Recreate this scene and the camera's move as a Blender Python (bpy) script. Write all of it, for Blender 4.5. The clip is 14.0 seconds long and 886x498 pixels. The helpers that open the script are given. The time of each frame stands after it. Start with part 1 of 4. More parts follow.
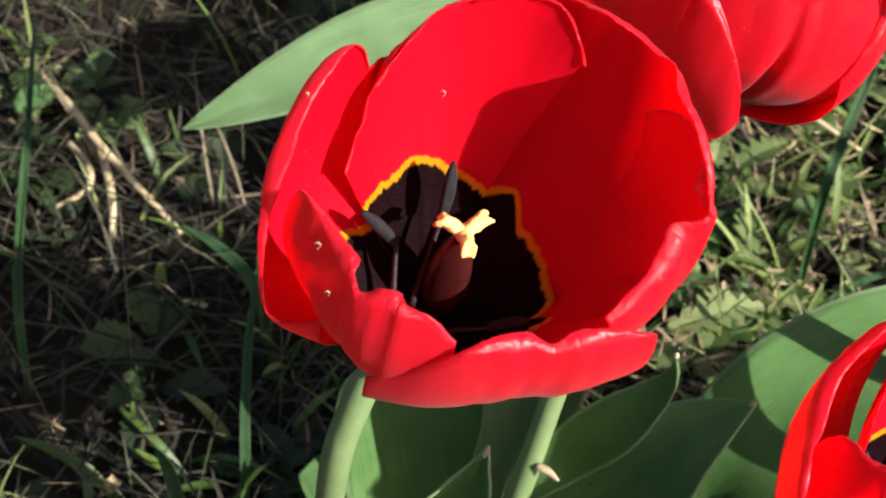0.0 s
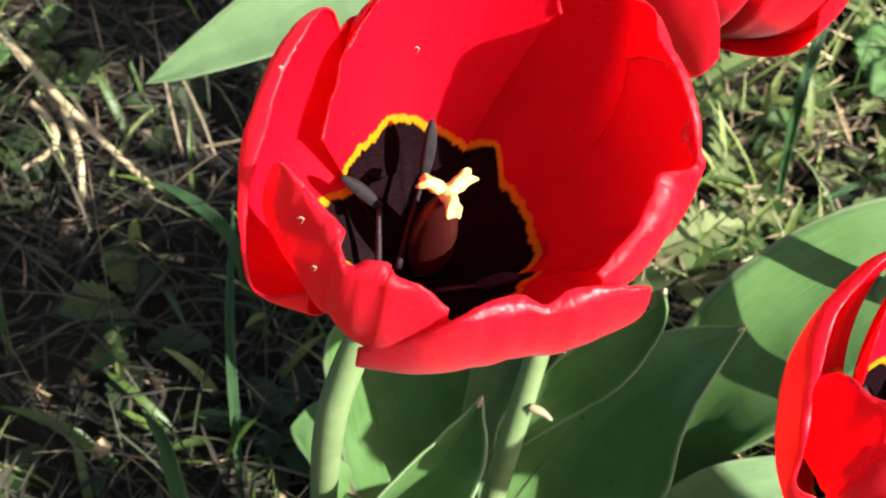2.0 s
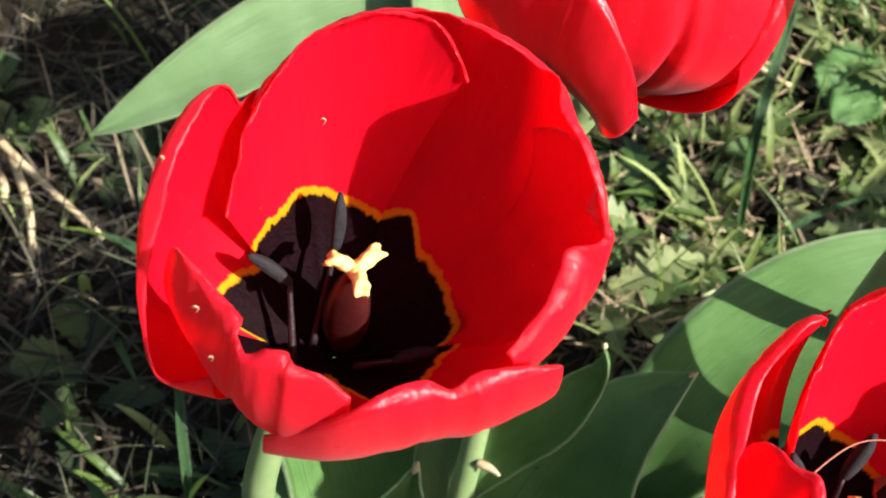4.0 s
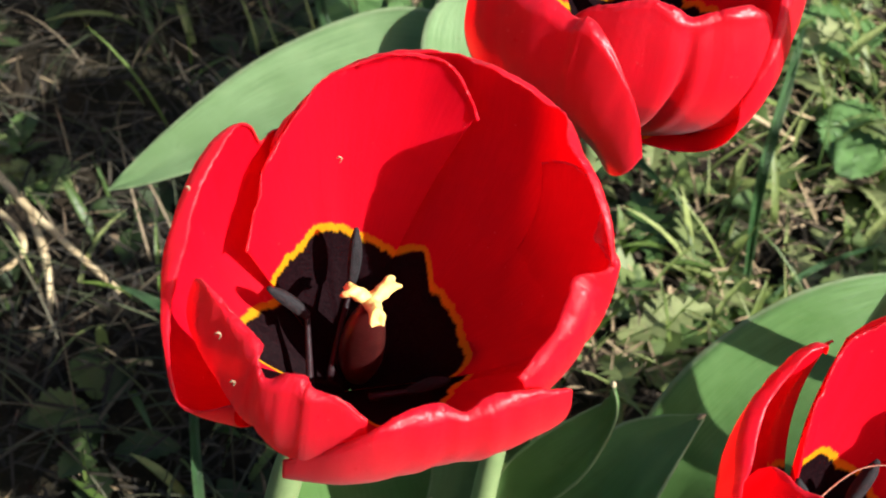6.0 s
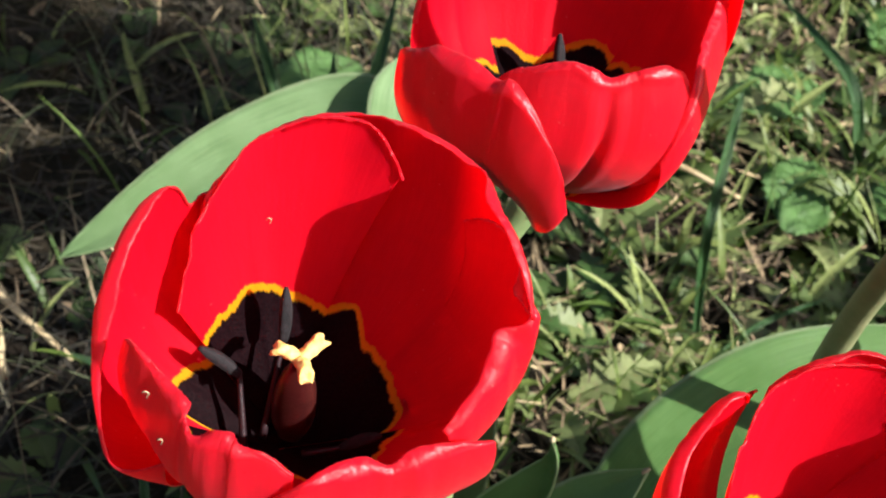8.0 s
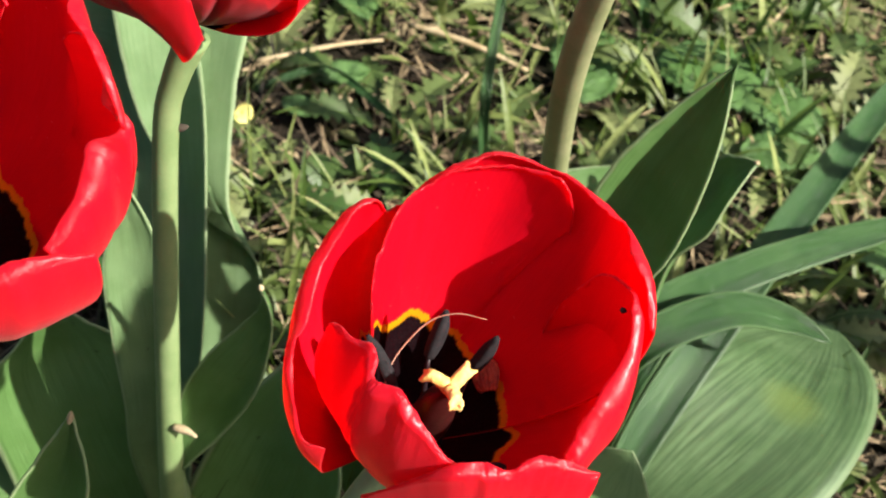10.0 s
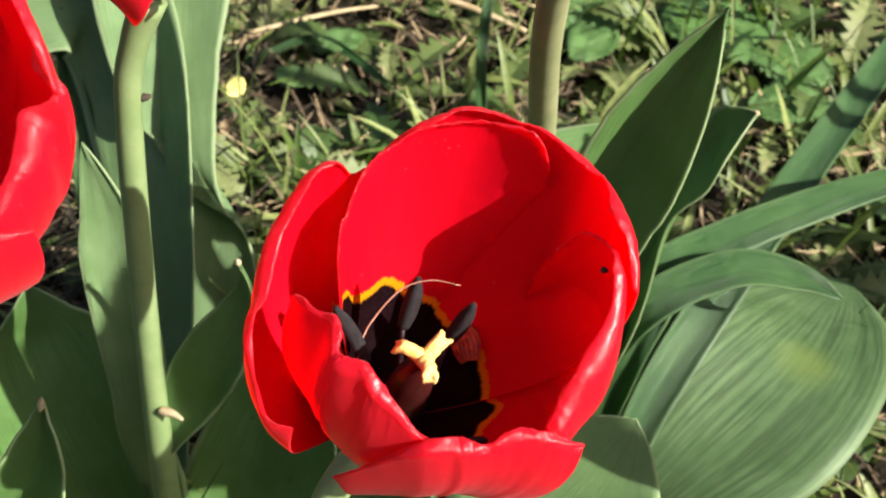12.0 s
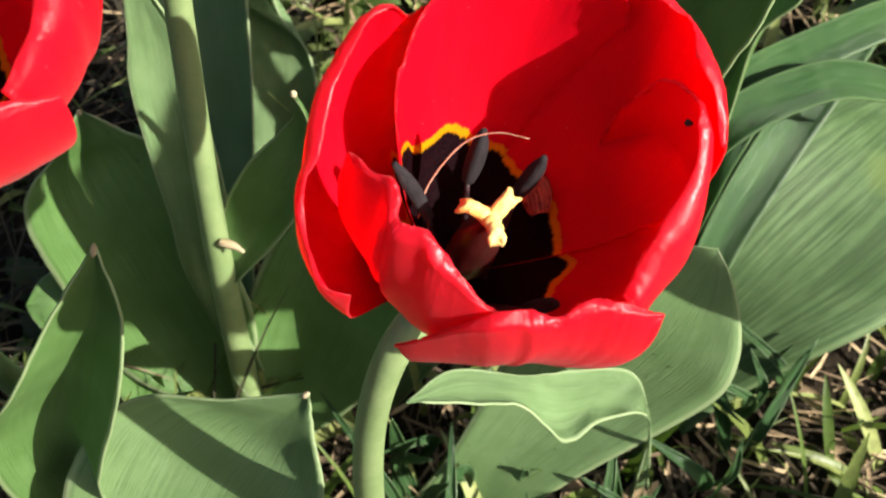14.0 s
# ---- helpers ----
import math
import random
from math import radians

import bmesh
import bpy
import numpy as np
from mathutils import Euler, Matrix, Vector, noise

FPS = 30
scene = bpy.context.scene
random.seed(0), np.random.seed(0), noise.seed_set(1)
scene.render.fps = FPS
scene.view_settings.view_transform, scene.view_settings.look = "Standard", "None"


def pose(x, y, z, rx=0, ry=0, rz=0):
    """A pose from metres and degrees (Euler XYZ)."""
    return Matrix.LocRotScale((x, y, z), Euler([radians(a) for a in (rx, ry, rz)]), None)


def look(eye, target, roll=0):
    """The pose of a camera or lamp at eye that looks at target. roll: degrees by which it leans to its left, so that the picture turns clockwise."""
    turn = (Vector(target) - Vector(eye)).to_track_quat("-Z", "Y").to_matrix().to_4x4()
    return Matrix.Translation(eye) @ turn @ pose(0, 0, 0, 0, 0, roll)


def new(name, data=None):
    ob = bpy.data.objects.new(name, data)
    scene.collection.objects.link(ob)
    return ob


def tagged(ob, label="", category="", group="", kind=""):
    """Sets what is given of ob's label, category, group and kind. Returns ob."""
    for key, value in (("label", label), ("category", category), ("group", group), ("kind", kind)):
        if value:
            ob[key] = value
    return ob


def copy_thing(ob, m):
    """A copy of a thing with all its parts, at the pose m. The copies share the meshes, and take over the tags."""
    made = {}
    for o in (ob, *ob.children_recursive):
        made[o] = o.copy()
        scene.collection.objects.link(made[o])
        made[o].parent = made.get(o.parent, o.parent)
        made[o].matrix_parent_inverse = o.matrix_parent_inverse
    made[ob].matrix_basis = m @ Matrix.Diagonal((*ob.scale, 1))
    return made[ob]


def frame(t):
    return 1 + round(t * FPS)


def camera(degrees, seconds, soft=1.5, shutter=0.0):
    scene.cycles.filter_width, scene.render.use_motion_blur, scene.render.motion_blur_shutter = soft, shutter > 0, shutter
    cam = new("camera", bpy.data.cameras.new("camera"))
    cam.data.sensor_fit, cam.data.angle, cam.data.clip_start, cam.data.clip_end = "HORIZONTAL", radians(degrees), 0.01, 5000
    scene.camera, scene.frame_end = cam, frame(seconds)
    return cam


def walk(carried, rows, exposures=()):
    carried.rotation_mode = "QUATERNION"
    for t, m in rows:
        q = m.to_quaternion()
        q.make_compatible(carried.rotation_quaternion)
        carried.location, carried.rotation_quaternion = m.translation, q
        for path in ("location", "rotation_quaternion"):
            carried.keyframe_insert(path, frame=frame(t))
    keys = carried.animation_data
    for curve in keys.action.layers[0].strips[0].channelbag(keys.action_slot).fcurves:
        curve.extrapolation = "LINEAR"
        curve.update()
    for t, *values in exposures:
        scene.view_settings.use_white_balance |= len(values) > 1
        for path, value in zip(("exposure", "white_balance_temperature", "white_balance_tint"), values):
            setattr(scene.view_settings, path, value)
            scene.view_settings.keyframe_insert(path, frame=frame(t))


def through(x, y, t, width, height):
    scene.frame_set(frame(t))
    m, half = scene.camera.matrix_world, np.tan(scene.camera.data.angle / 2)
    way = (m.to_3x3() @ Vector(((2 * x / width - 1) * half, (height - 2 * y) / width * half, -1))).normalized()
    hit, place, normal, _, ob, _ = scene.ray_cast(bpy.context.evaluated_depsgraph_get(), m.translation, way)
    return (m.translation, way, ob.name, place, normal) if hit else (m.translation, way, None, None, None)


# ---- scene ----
cam = camera(35.8, 14.0, 2.0)
PATH = [
    (0, (0.021, -0.164, 0.473), (-0.128, 1.131, -1.044), 9.7),
    (0.5, (0.018, -0.162, 0.471), (-0.129, 1.066, -1.1), 8.4),
    (1, (0.019, -0.16, 0.472), (-0.128, 1.011, -1.143), 7.5),
    (1.5, (0.019, -0.158, 0.473), (-0.103, 1.003, -1.151), 7.5),
    (2, (0.016, -0.155, 0.474), (-0.065, 1.059, -1.113), 8.2),
    (2.5, (0.02, -0.148, 0.475), (-0.051, 1.082, -1.101), 8.1),
    (3, (0.025, -0.138, 0.474), (-0.04, 1.093, -1.1), 7.6),
    (5.3, (0.03, -0.145, 0.479), (-0.058, 1.098, -1.085), 6.1),
    (5.5, (0.028, -0.147, 0.479), (-0.054, 1.118, -1.068), 6.4),
    (6, (0.03, -0.15, 0.479), (-0.075, 1.156, -1.032), 5.6),
    (6.5, (0.029, -0.155, 0.477), (-0.082, 1.191, -0.999), 5.4),
    (7, (0.028, -0.154, 0.479), (-0.083, 1.21, -0.979), 5.2),
    (7.5, (0.028, -0.154, 0.48), (-0.068, 1.224, -0.966), 5.4),
    (8, (0.039, -0.154, 0.483), (-0.037, 1.228, -0.962), 5.7),
    (8.5, (0.06, -0.159, 0.478), (0.041, 1.225, -0.965), 5.8),
    (9, (0.077, -0.166, 0.469), (0.153, 1.192, -0.997), 6.6),
    (9.2, (0.082, -0.166, 0.47), (0.183, 1.176, -1.01), 7.7),
    (11.3, (0.11, -0.16, 0.462), (0.097, 1.151, -1.048), 1.8),
    (11.5, (0.109, -0.158, 0.46), (0.107, 1.151, -1.052), 2.1),
    (12, (0.11, -0.156, 0.456), (0.136, 1.134, -1.071), 2.6),
    (12.5, (0.115, -0.15, 0.449), (0.14, 1.094, -1.117), 2.1),
    (13, (0.112, -0.141, 0.445), (0.125, 1.02, -1.183), 1.8),
    (13.5, (0.11, -0.135, 0.444), (0.088, 0.948, -1.237), 0.3),
    (14, (0.111, -0.131, 0.448), (0.038, 0.886, -1.272), -2.3),
]
cam.data.dof.use_dof, cam.data.dof.focus_distance, cam.data.dof.aperture_fstop = True, 0.29, 38.0
walk(cam, [(t, look(eye, target, roll)) for t, eye, target, roll in PATH], [(0.0, 1.2, 6150, 10), (0.5, 1.4, 6150, 10), (1.0, 1.62, 6200, 10), (2.0, 1.7, 6150, 10), (3.0, 1.6, 6150, 10), (5.5, 1.34, 6150, 10), (6.5, 1.24, 6100, 10), (7.5, 1.18, 6100, 10), (8.5, 1.28, 6250, 10), (9.5, 1.28, 6400, 10), (12.5, 1.30, 6500, 10), (14.0, 1.33, 6550, 10)])

# ---- world, sun and exposure ----
SUN = Vector((0.724, -0.338, 0.602))
world = bpy.data.worlds.new("world")
scene.world = world
world.use_nodes = True
wn, wl = world.node_tree.nodes, world.node_tree.links
sky = wn.new("ShaderNodeTexSky")
sky.sky_type, sky.sun_disc = "NISHITA", False
sky.sun_elevation, sky.sun_rotation = radians(37), radians(115)
sky.dust_density, sky.ozone_density = 4.0, 0.6
wn["Background"].inputs["Strength"].default_value = 0.055
wl.new(sky.outputs["Color"], wn["Background"].inputs["Color"])
sun_data = bpy.data.lights.new("sun", "SUN")
sun_data.energy, sun_data.angle, sun_data.color = 5.0, radians(0.53), (1.0, 0.95, 0.87)
sun = new("sun", sun_data)
sun.matrix_world = look(SUN, (0, 0, 0))
scene.view_settings.exposure = 1.25


# ---- materials ----
class Nodes:
    """A small builder of node materials."""

    def __init__(self, name):
        self.mat = bpy.data.materials.new(name)
        self.mat.use_nodes = True
        self.n, self.l = self.mat.node_tree.nodes, self.mat.node_tree.links
        self.n.clear()

    def add(self, kind, values=(), operation="", interpolation_type="", uv_map="", blend_type=""):
        node = self.n.new(kind)
        if operation:
            node.operation = operation
        if interpolation_type:
            node.interpolation_type = interpolation_type
        if uv_map:
            node.uv_map = uv_map
        if blend_type:
            node.data_type, node.blend_type = "RGBA", blend_type
        for key, value in dict(values).items():
            if isinstance(value, bpy.types.NodeSocket):
                self.l.new(value, node.inputs[key])
            else:
                node.inputs[key].default_value = value
        return node

    def math(self, how, a, b=0.0, c=0.0):
        return self.add("ShaderNodeMath", {0: a, 1: b, 2: c}, operation=how).outputs[0]

    def mix(self, factor, a, b):
        node = self.add("ShaderNodeMix", {"Factor": factor}, blend_type="MIX")
        for socket, value in ((node.inputs[6], a), (node.inputs[7], b)):
            if isinstance(value, bpy.types.NodeSocket):
                self.l.new(value, socket)
            else:
                socket.default_value = (*value, 1.0)
        return node.outputs[2]

    def noise(self, vector, scale, detail=3.0, rough=0.55):
        return self.add("ShaderNodeTexNoise", {"Vector": vector, "Scale": scale, "Detail": detail, "Roughness": rough}).outputs["Fac"]

    def step(self, value, low, high):
        return self.add("ShaderNodeMapRange", {0: value, 1: low, 2: high, 3: 0.0, 4: 1.0}, interpolation_type="SMOOTHSTEP").outputs[0]

    def thin(self, color, through, rough, share, bump=None, height=0.0002, specular=0.5, coat=0.0, sheen=0.0):
        """A thin living sheet: a glossy skin, and light that shines through."""
        skin = self.add("ShaderNodeBsdfPrincipled", {"Base Color": color, "Roughness": rough, "Specular IOR Level": specular, "Coat Weight": coat, "Coat Roughness": 0.28, "Sheen Weight": sheen})
        glow = self.add("ShaderNodeBsdfTranslucent", {"Color": through})
        if bump is not None:
            relief = self.add("ShaderNodeBump", {"Height": bump, "Distance": height, "Strength": 0.8}).outputs[0]
            self.l.new(relief, skin.inputs["Normal"])
        both = self.add("ShaderNodeMixShader", {0: share, 1: skin.outputs[0], 2: glow.outputs[0]})
        self.out(both.outputs[0])
        return self.mat

    def solid(self, color, rough, bump=None, height=0.001, specular=0.5):
        skin = self.add("ShaderNodeBsdfPrincipled", {"Base Color": color, "Roughness": rough, "Specular IOR Level": specular})
        if bump is not None:
            relief = self.add("ShaderNodeBump", {"Height": bump, "Distance": height, "Strength": 0.9}).outputs[0]
            self.l.new(relief, skin.inputs["Normal"])
        self.out(skin.outputs[0])
        return self.mat

    def out(self, shader):
        self.l.new(shader, self.add("ShaderNodeOutputMaterial").inputs[0])

    def uv(self):
        return self.add("ShaderNodeUVMap", uv_map="sheet").outputs[0]

    def where(self):
        return self.add("ShaderNodeTexCoord").outputs["Object"]


def petal_material(name, inner=True):
    """Red petal. Its inner face has a black stain at the foot with a ragged yellow band; the map's height is centimetres past the stain."""
    k = Nodes(name)
    uv = k.uv()
    parts = k.add("ShaderNodeSeparateXYZ", {0: uv})
    across, along = parts.outputs[0], parts.outputs[1]
    veins = k.noise(k.add("ShaderNodeMapping", {0: uv, "Scale": (22.0, 0.35, 1.0)}).outputs[0], 3.0, 4.0, 0.6)
    soft = k.noise(k.where(), 60.0, 3.0)
    fine = k.noise(k.where(), 1500.0, 2.0)
    red = k.mix(k.step(veins, 0.3, 0.75), (0.70, 0.0022, 0.022), (0.80, 0.0040, 0.034))
    red = k.mix(k.math("MULTIPLY", k.step(soft, 0.45, 0.75), 0.25), red, (0.60, 0.0014, 0.016))
    pollen = k.math("MULTIPLY", k.step(k.noise(k.where(), 900.0, 1.0), 0.74, 0.79), k.step(k.noise(k.where(), 45.0, 2.0), 0.45, 0.6))
    red = k.mix(k.math("MULTIPLY", pollen, 0.45), red, (0.95, 0.35, 0.32))
    through = k.mix(0.75, red, (1.0, 0.005, 0.018))
    color = red
    bump = k.math("ADD", k.math("MULTIPLY", veins, 0.25), k.math("MULTIPLY", fine, 0.75))
    if not inner:
        streak = k.noise(k.add("ShaderNodeMapping", {0: uv, "Scale": (60.0, 0.5, 1.0)}).outputs[0], 3.0, 4.0, 0.7)
        color = k.mix(k.math("MULTIPLY", k.step(soft, 0.35, 0.7), 0.35), red, (0.78, 0.014, 0.030))
        color = k.mix(k.math("MULTIPLY", k.step(streak, 0.48, 0.72), 0.45), color, (0.84, 0.020, 0.036))
        scuff = k.noise(k.where(), 380.0, 4.0, 0.75)
        bump = k.math("ADD", k.math("MULTIPLY", streak, 0.7), k.math("MULTIPLY", k.math("ADD", fine, scuff), 0.6))
        gloss = k.math("MULTIPLY_ADD", scuff, 0.40, 0.14)
        return k.thin(color, through, gloss, 0.60, bump, 0.00018, 0.6, 0.35, 0.10)
    line = k.add("ShaderNodeCombineXYZ", {0: across, 1: k.math("MULTIPLY", along, 0.12)}).outputs[0]
    jag = k.math("MULTIPLY_ADD", k.noise(line, 4.0, 1.0, 0.6), 0.5, -0.25)
    fray = k.math("MULTIPLY_ADD", k.noise(line, 22.0, 3.0, 0.7), 0.2, -0.10)
    reach = k.math("ADD", along, k.math("ADD", jag, fray))
    band = k.math("MULTIPLY_ADD", k.noise(line, 4.0, 1.0), 0.22, 0.06)
    past = k.step(k.math("SUBTRACT", reach, band), -0.03, 0.05)
    stained = k.step(reach, -0.04, 0.05)
    dark = k.mix(k.step(fine, 0.3, 0.8), (0.012, 0.003, 0.005), (0.030, 0.009, 0.012))
    color = k.mix(stained, dark, k.mix(past, (0.95, 0.52, 0.004), red))
    through = k.mix(stained, (0.012, 0.0, 0.002), k.mix(past, (0.9, 0.25, 0.004), through))
    dull = k.math("MULTIPLY_ADD", stained, 0.09, 0.08)
    return k.thin(color, through, 0.6, 0.68, bump, 0.0002, dull, 0.0, 0.0)


def leaf_material(name, low, high, glossy=0.42, worn=0.0, margin=0.7, spot=(0.0, 0.0, 0.0)):
    k = Nodes(name)
    uv = k.uv()
    streak = k.add("ShaderNodeMapping", {0: uv, "Scale": (34.0, 1.6, 1.0)}).outputs[0]
    veins = k.noise(streak, 2.0, 3.0, 0.6)
    bloom = k.noise(k.where(), 45.0, 4.0, 0.6)
    fine = k.noise(k.where(), 700.0, 2.0)
    color = k.mix(k.step(bloom, 0.3, 0.72), low, high)
    color = k.mix(k.math("MULTIPLY", k.step(veins, 0.42, 0.68), 0.6 - 0.35 * worn), color, tuple(c * 0.7 for c in low))
    color = k.mix(k.math("MULTIPLY", k.step(k.noise(k.where(), 310.0, 2.0), 0.72, 0.78), 0.75), color, (0.03, 0.025, 0.012))
    if worn:
        scuff = k.noise(k.add("ShaderNodeMapping", {0: uv, "Scale": (9.0, 0.7, 1.0)}).outputs[0], 2.5, 5.0, 0.7)
        color = k.mix(k.math("MULTIPLY", k.step(scuff, 0.40, 0.62), 0.85 * worn), color, (0.040, 0.075, 0.026))
        bruise = k.add("ShaderNodeVectorMath", {0: k.where(), 1: spot}, operation="DISTANCE").outputs["Value"]
        bruise = k.math("SUBTRACT", bruise, k.math("MULTIPLY", bloom, 0.012))
        color = k.mix(k.math("MULTIPLY", k.step(bruise, 0.009, -0.003), 0.5 * worn), color, (0.17, 0.235, 0.05))
    edge = k.step(k.math("ABSOLUTE", k.add("ShaderNodeSeparateXYZ", {0: uv}).outputs[0]), 0.93, 0.975)
    color = k.mix(k.math("MULTIPLY", edge, margin), color, (0.34, 0.42, 0.22))
    through = k.mix(0.55, color, (0.15, 0.32, 0.07))
    bump = k.math("ADD", veins, k.math("MULTIPLY", fine, 0.25))
    return k.thin(color, through, glossy, 0.3, bump, 0.0005 - 0.00025 * worn, 0.4)


def plain(name, a, b, rough, scale=60.0, bump=0.0004):
    k = Nodes(name)
    where = k.where()
    big, fine = k.noise(where, scale, 4.0, 0.6), k.noise(where, scale * 9.0, 3.0)
    color = k.mix(k.step(big, 0.3, 0.7), a, b)
    color = k.mix(k.math("MULTIPLY", fine, 0.3), color, tuple(c * 0.6 for c in a))
    return k.solid(color, rough, k.math("ADD", big, k.math("MULTIPLY", fine, 0.4)), bump, 0.4)


def strewn(name, stops, rough, share, through):
    """For grass and litter: each blade takes its own colour from the stops."""
    k = Nodes(name)
    pick = k.add("ShaderNodeNewGeometry").outputs["Random Per Island"]
    ramp = k.add("ShaderNodeValToRGB", {0: pick})
    while len(ramp.color_ramp.elements) < len(stops):
        ramp.color_ramp.elements.new(0.5)
    for n, (place, color) in enumerate(stops):
        ramp.color_ramp.elements[n].position = place
        ramp.color_ramp.elements[n].color = (*color, 1.0)
    fleck = k.noise(k.where(), 260.0, 3.0)
    color = k.mix(k.math("MULTIPLY", k.step(fleck, 0.45, 0.75), 0.45), ramp.outputs[0], (0.05, 0.045, 0.02))
    return k.thin(color, k.mix(0.5, color, through), rough, share, fleck, 0.0004, 0.4)


PETAL = petal_material("tulip_petal_inside")
PETAL_OUT = petal_material("tulip_petal_outside", False)
LEAF = leaf_material("tulip_leaf", (0.102, 0.208, 0.054), (0.152, 0.278, 0.090))
LEAF_OLD = leaf_material("old_leaf", (0.080, 0.150, 0.052), (0.140, 0.225, 0.095), 0.55, 1.0, 0.2, (0.2496, 0.1343, 0.0548))
LEAF_PALE = leaf_material("tulip_leaf_bloom", (0.145, 0.245, 0.092), (0.205, 0.318, 0.140), 0.55)
BLADE = leaf_material("grass_blade", (0.035, 0.095, 0.028), (0.070, 0.150, 0.048), 0.38, margin=0.15)
STEM = plain("tulip_stem", (0.155, 0.225, 0.088), (0.21, 0.275, 0.12), 0.45, 90.0, 0.0002)
STEM_BROWN = plain("tulip_stem_brown", (0.20, 0.22, 0.10), (0.27, 0.27, 0.14), 0.5, 90.0, 0.0002)
OVARY = plain("ovary_skin", (0.030, 0.005, 0.005), (0.050, 0.010, 0.008), 0.3, 120.0, 0.0002)
STIGMA = plain("stigma_cream", (0.84, 0.55, 0.13), (0.90, 0.66, 0.24), 0.6, 300.0, 0.0006)
ANTHER = plain("anther_pollen", (0.005, 0.004, 0.005), (0.016, 0.012, 0.014), 0.8, 500.0, 0.0006)
FILAMENT = plain("filament_dark", (0.009, 0.003, 0.005), (0.02, 0.006, 0.008), 0.5, 200.0)
BRACT = plain("dry_bract", (0.32, 0.24, 0.13), (0.48, 0.40, 0.25), 0.8, 200.0)
STRAW = plain("dry_stalk", (0.36, 0.26, 0.13), (0.58, 0.47, 0.28), 0.75, 120.0)
SCRAP = plain("petal_scrap", (0.20, 0.03, 0.015), (0.50, 0.11, 0.045), 0.6, 300.0)
THREAD = plain("dry_thread", (0.50, 0.22, 0.14), (0.62, 0.34, 0.24), 0.6, 200.0)
SPECK = plain("soil_speck", (0.02, 0.015, 0.01), (0.06, 0.045, 0.03), 0.9, 400.0)
YELLOW = plain("yellow_leaf", (0.62, 0.55, 0.12), (0.75, 0.68, 0.22), 0.6, 150.0)


def soil_material():
    k = Nodes("soil")
    where = k.where()
    big, mid, fine = k.noise(where, 7.0, 4.0), k.noise(where, 60.0, 5.0, 0.65), k.noise(where, 420.0, 4.0, 0.7)
    color = k.mix(k.step(mid, 0.3, 0.7), (0.006, 0.005, 0.0035), (0.026, 0.018, 0.011))
    color = k.mix(k.math("MULTIPLY", k.step(big, 0.4, 0.65), 0.4), color, (0.024, 0.024, 0.010))
    color = k.mix(k.math("MULTIPLY", k.step(fine, 0.55, 0.75), 0.5), color, (0.075, 0.055, 0.035))
    return k.solid(color, 0.95, k.math("ADD", mid, k.math("MULTIPLY", fine, 0.5)), 0.006, 0.15)


SOIL = soil_material()


# ---- helpers for shapes ----
def part(name, bm, material, parent=None, label="", thick=0.0):
    """Links a bmesh as one mesh object under a thing or a part."""
    mesh = bpy.data.meshes.new(name)
    bm.to_mesh(mesh)
    bm.free()
    mesh.materials.append(material)
    mesh.polygons.foreach_set("use_smooth", [True] * len(mesh.polygons))
    ob = new(name, mesh)
    if parent is not None:
        ob.parent = parent
        ob.matrix_parent_inverse = parent.matrix_world.inverted()
    if label:
        ob["label"] = label
    if thick:
        solid = ob.modifiers.new("thickness", "SOLIDIFY")
        solid.thickness, solid.offset = thick, 0.0
    return ob


def thing(name, place, label, category, group=""):
    ob = new(name)
    ob.empty_display_size = 0.01
    ob.matrix_world = Matrix.Translation(place)
    return tagged(ob, label, category, group)


def spline(points, x):
    """A smooth curve through the points (tuples or Vectors), at x from 0 to 1."""
    p = [Vector(q) for q in points]
    if len(p) == 2:
        return p[0].lerp(p[1], x)
    s = min(max(x, 0.0), 1.0) * (len(p) - 1)
    n = min(int(s), len(p) - 2)
    f = s - n
    a = p[n - 1] if n else 2 * p[0] - p[1]
    b, c = p[n], p[n + 1]
    d = p[n + 2] if n + 2 < len(p) else 2 * p[-1] - p[-2]
    return 0.5 * (2 * b + (c - a) * f + (2 * a - 5 * b + 4 * c - d) * f * f + (3 * b - a - 3 * c + d) * f**3)


def sheet(rows, coords):
    """A bmesh grid from rows of points, with a map called sheet."""
    bm = bmesh.new()
    layer = bm.loops.layers.uv.new("sheet")
    grid = [[bm.verts.new(p) for p in row] for row in rows]
    for i in range(len(rows) - 1):
        for j in range(len(rows[0]) - 1):
            face = bm.faces.new((grid[i][j], grid[i][j + 1], grid[i + 1][j + 1], grid[i + 1][j]))
            for loop, (a, b) in zip(face.loops, ((i, j), (i, j + 1), (i + 1, j + 1), (i + 1, j))):
                loop[layer].uv = coords[a][b]
    return bm


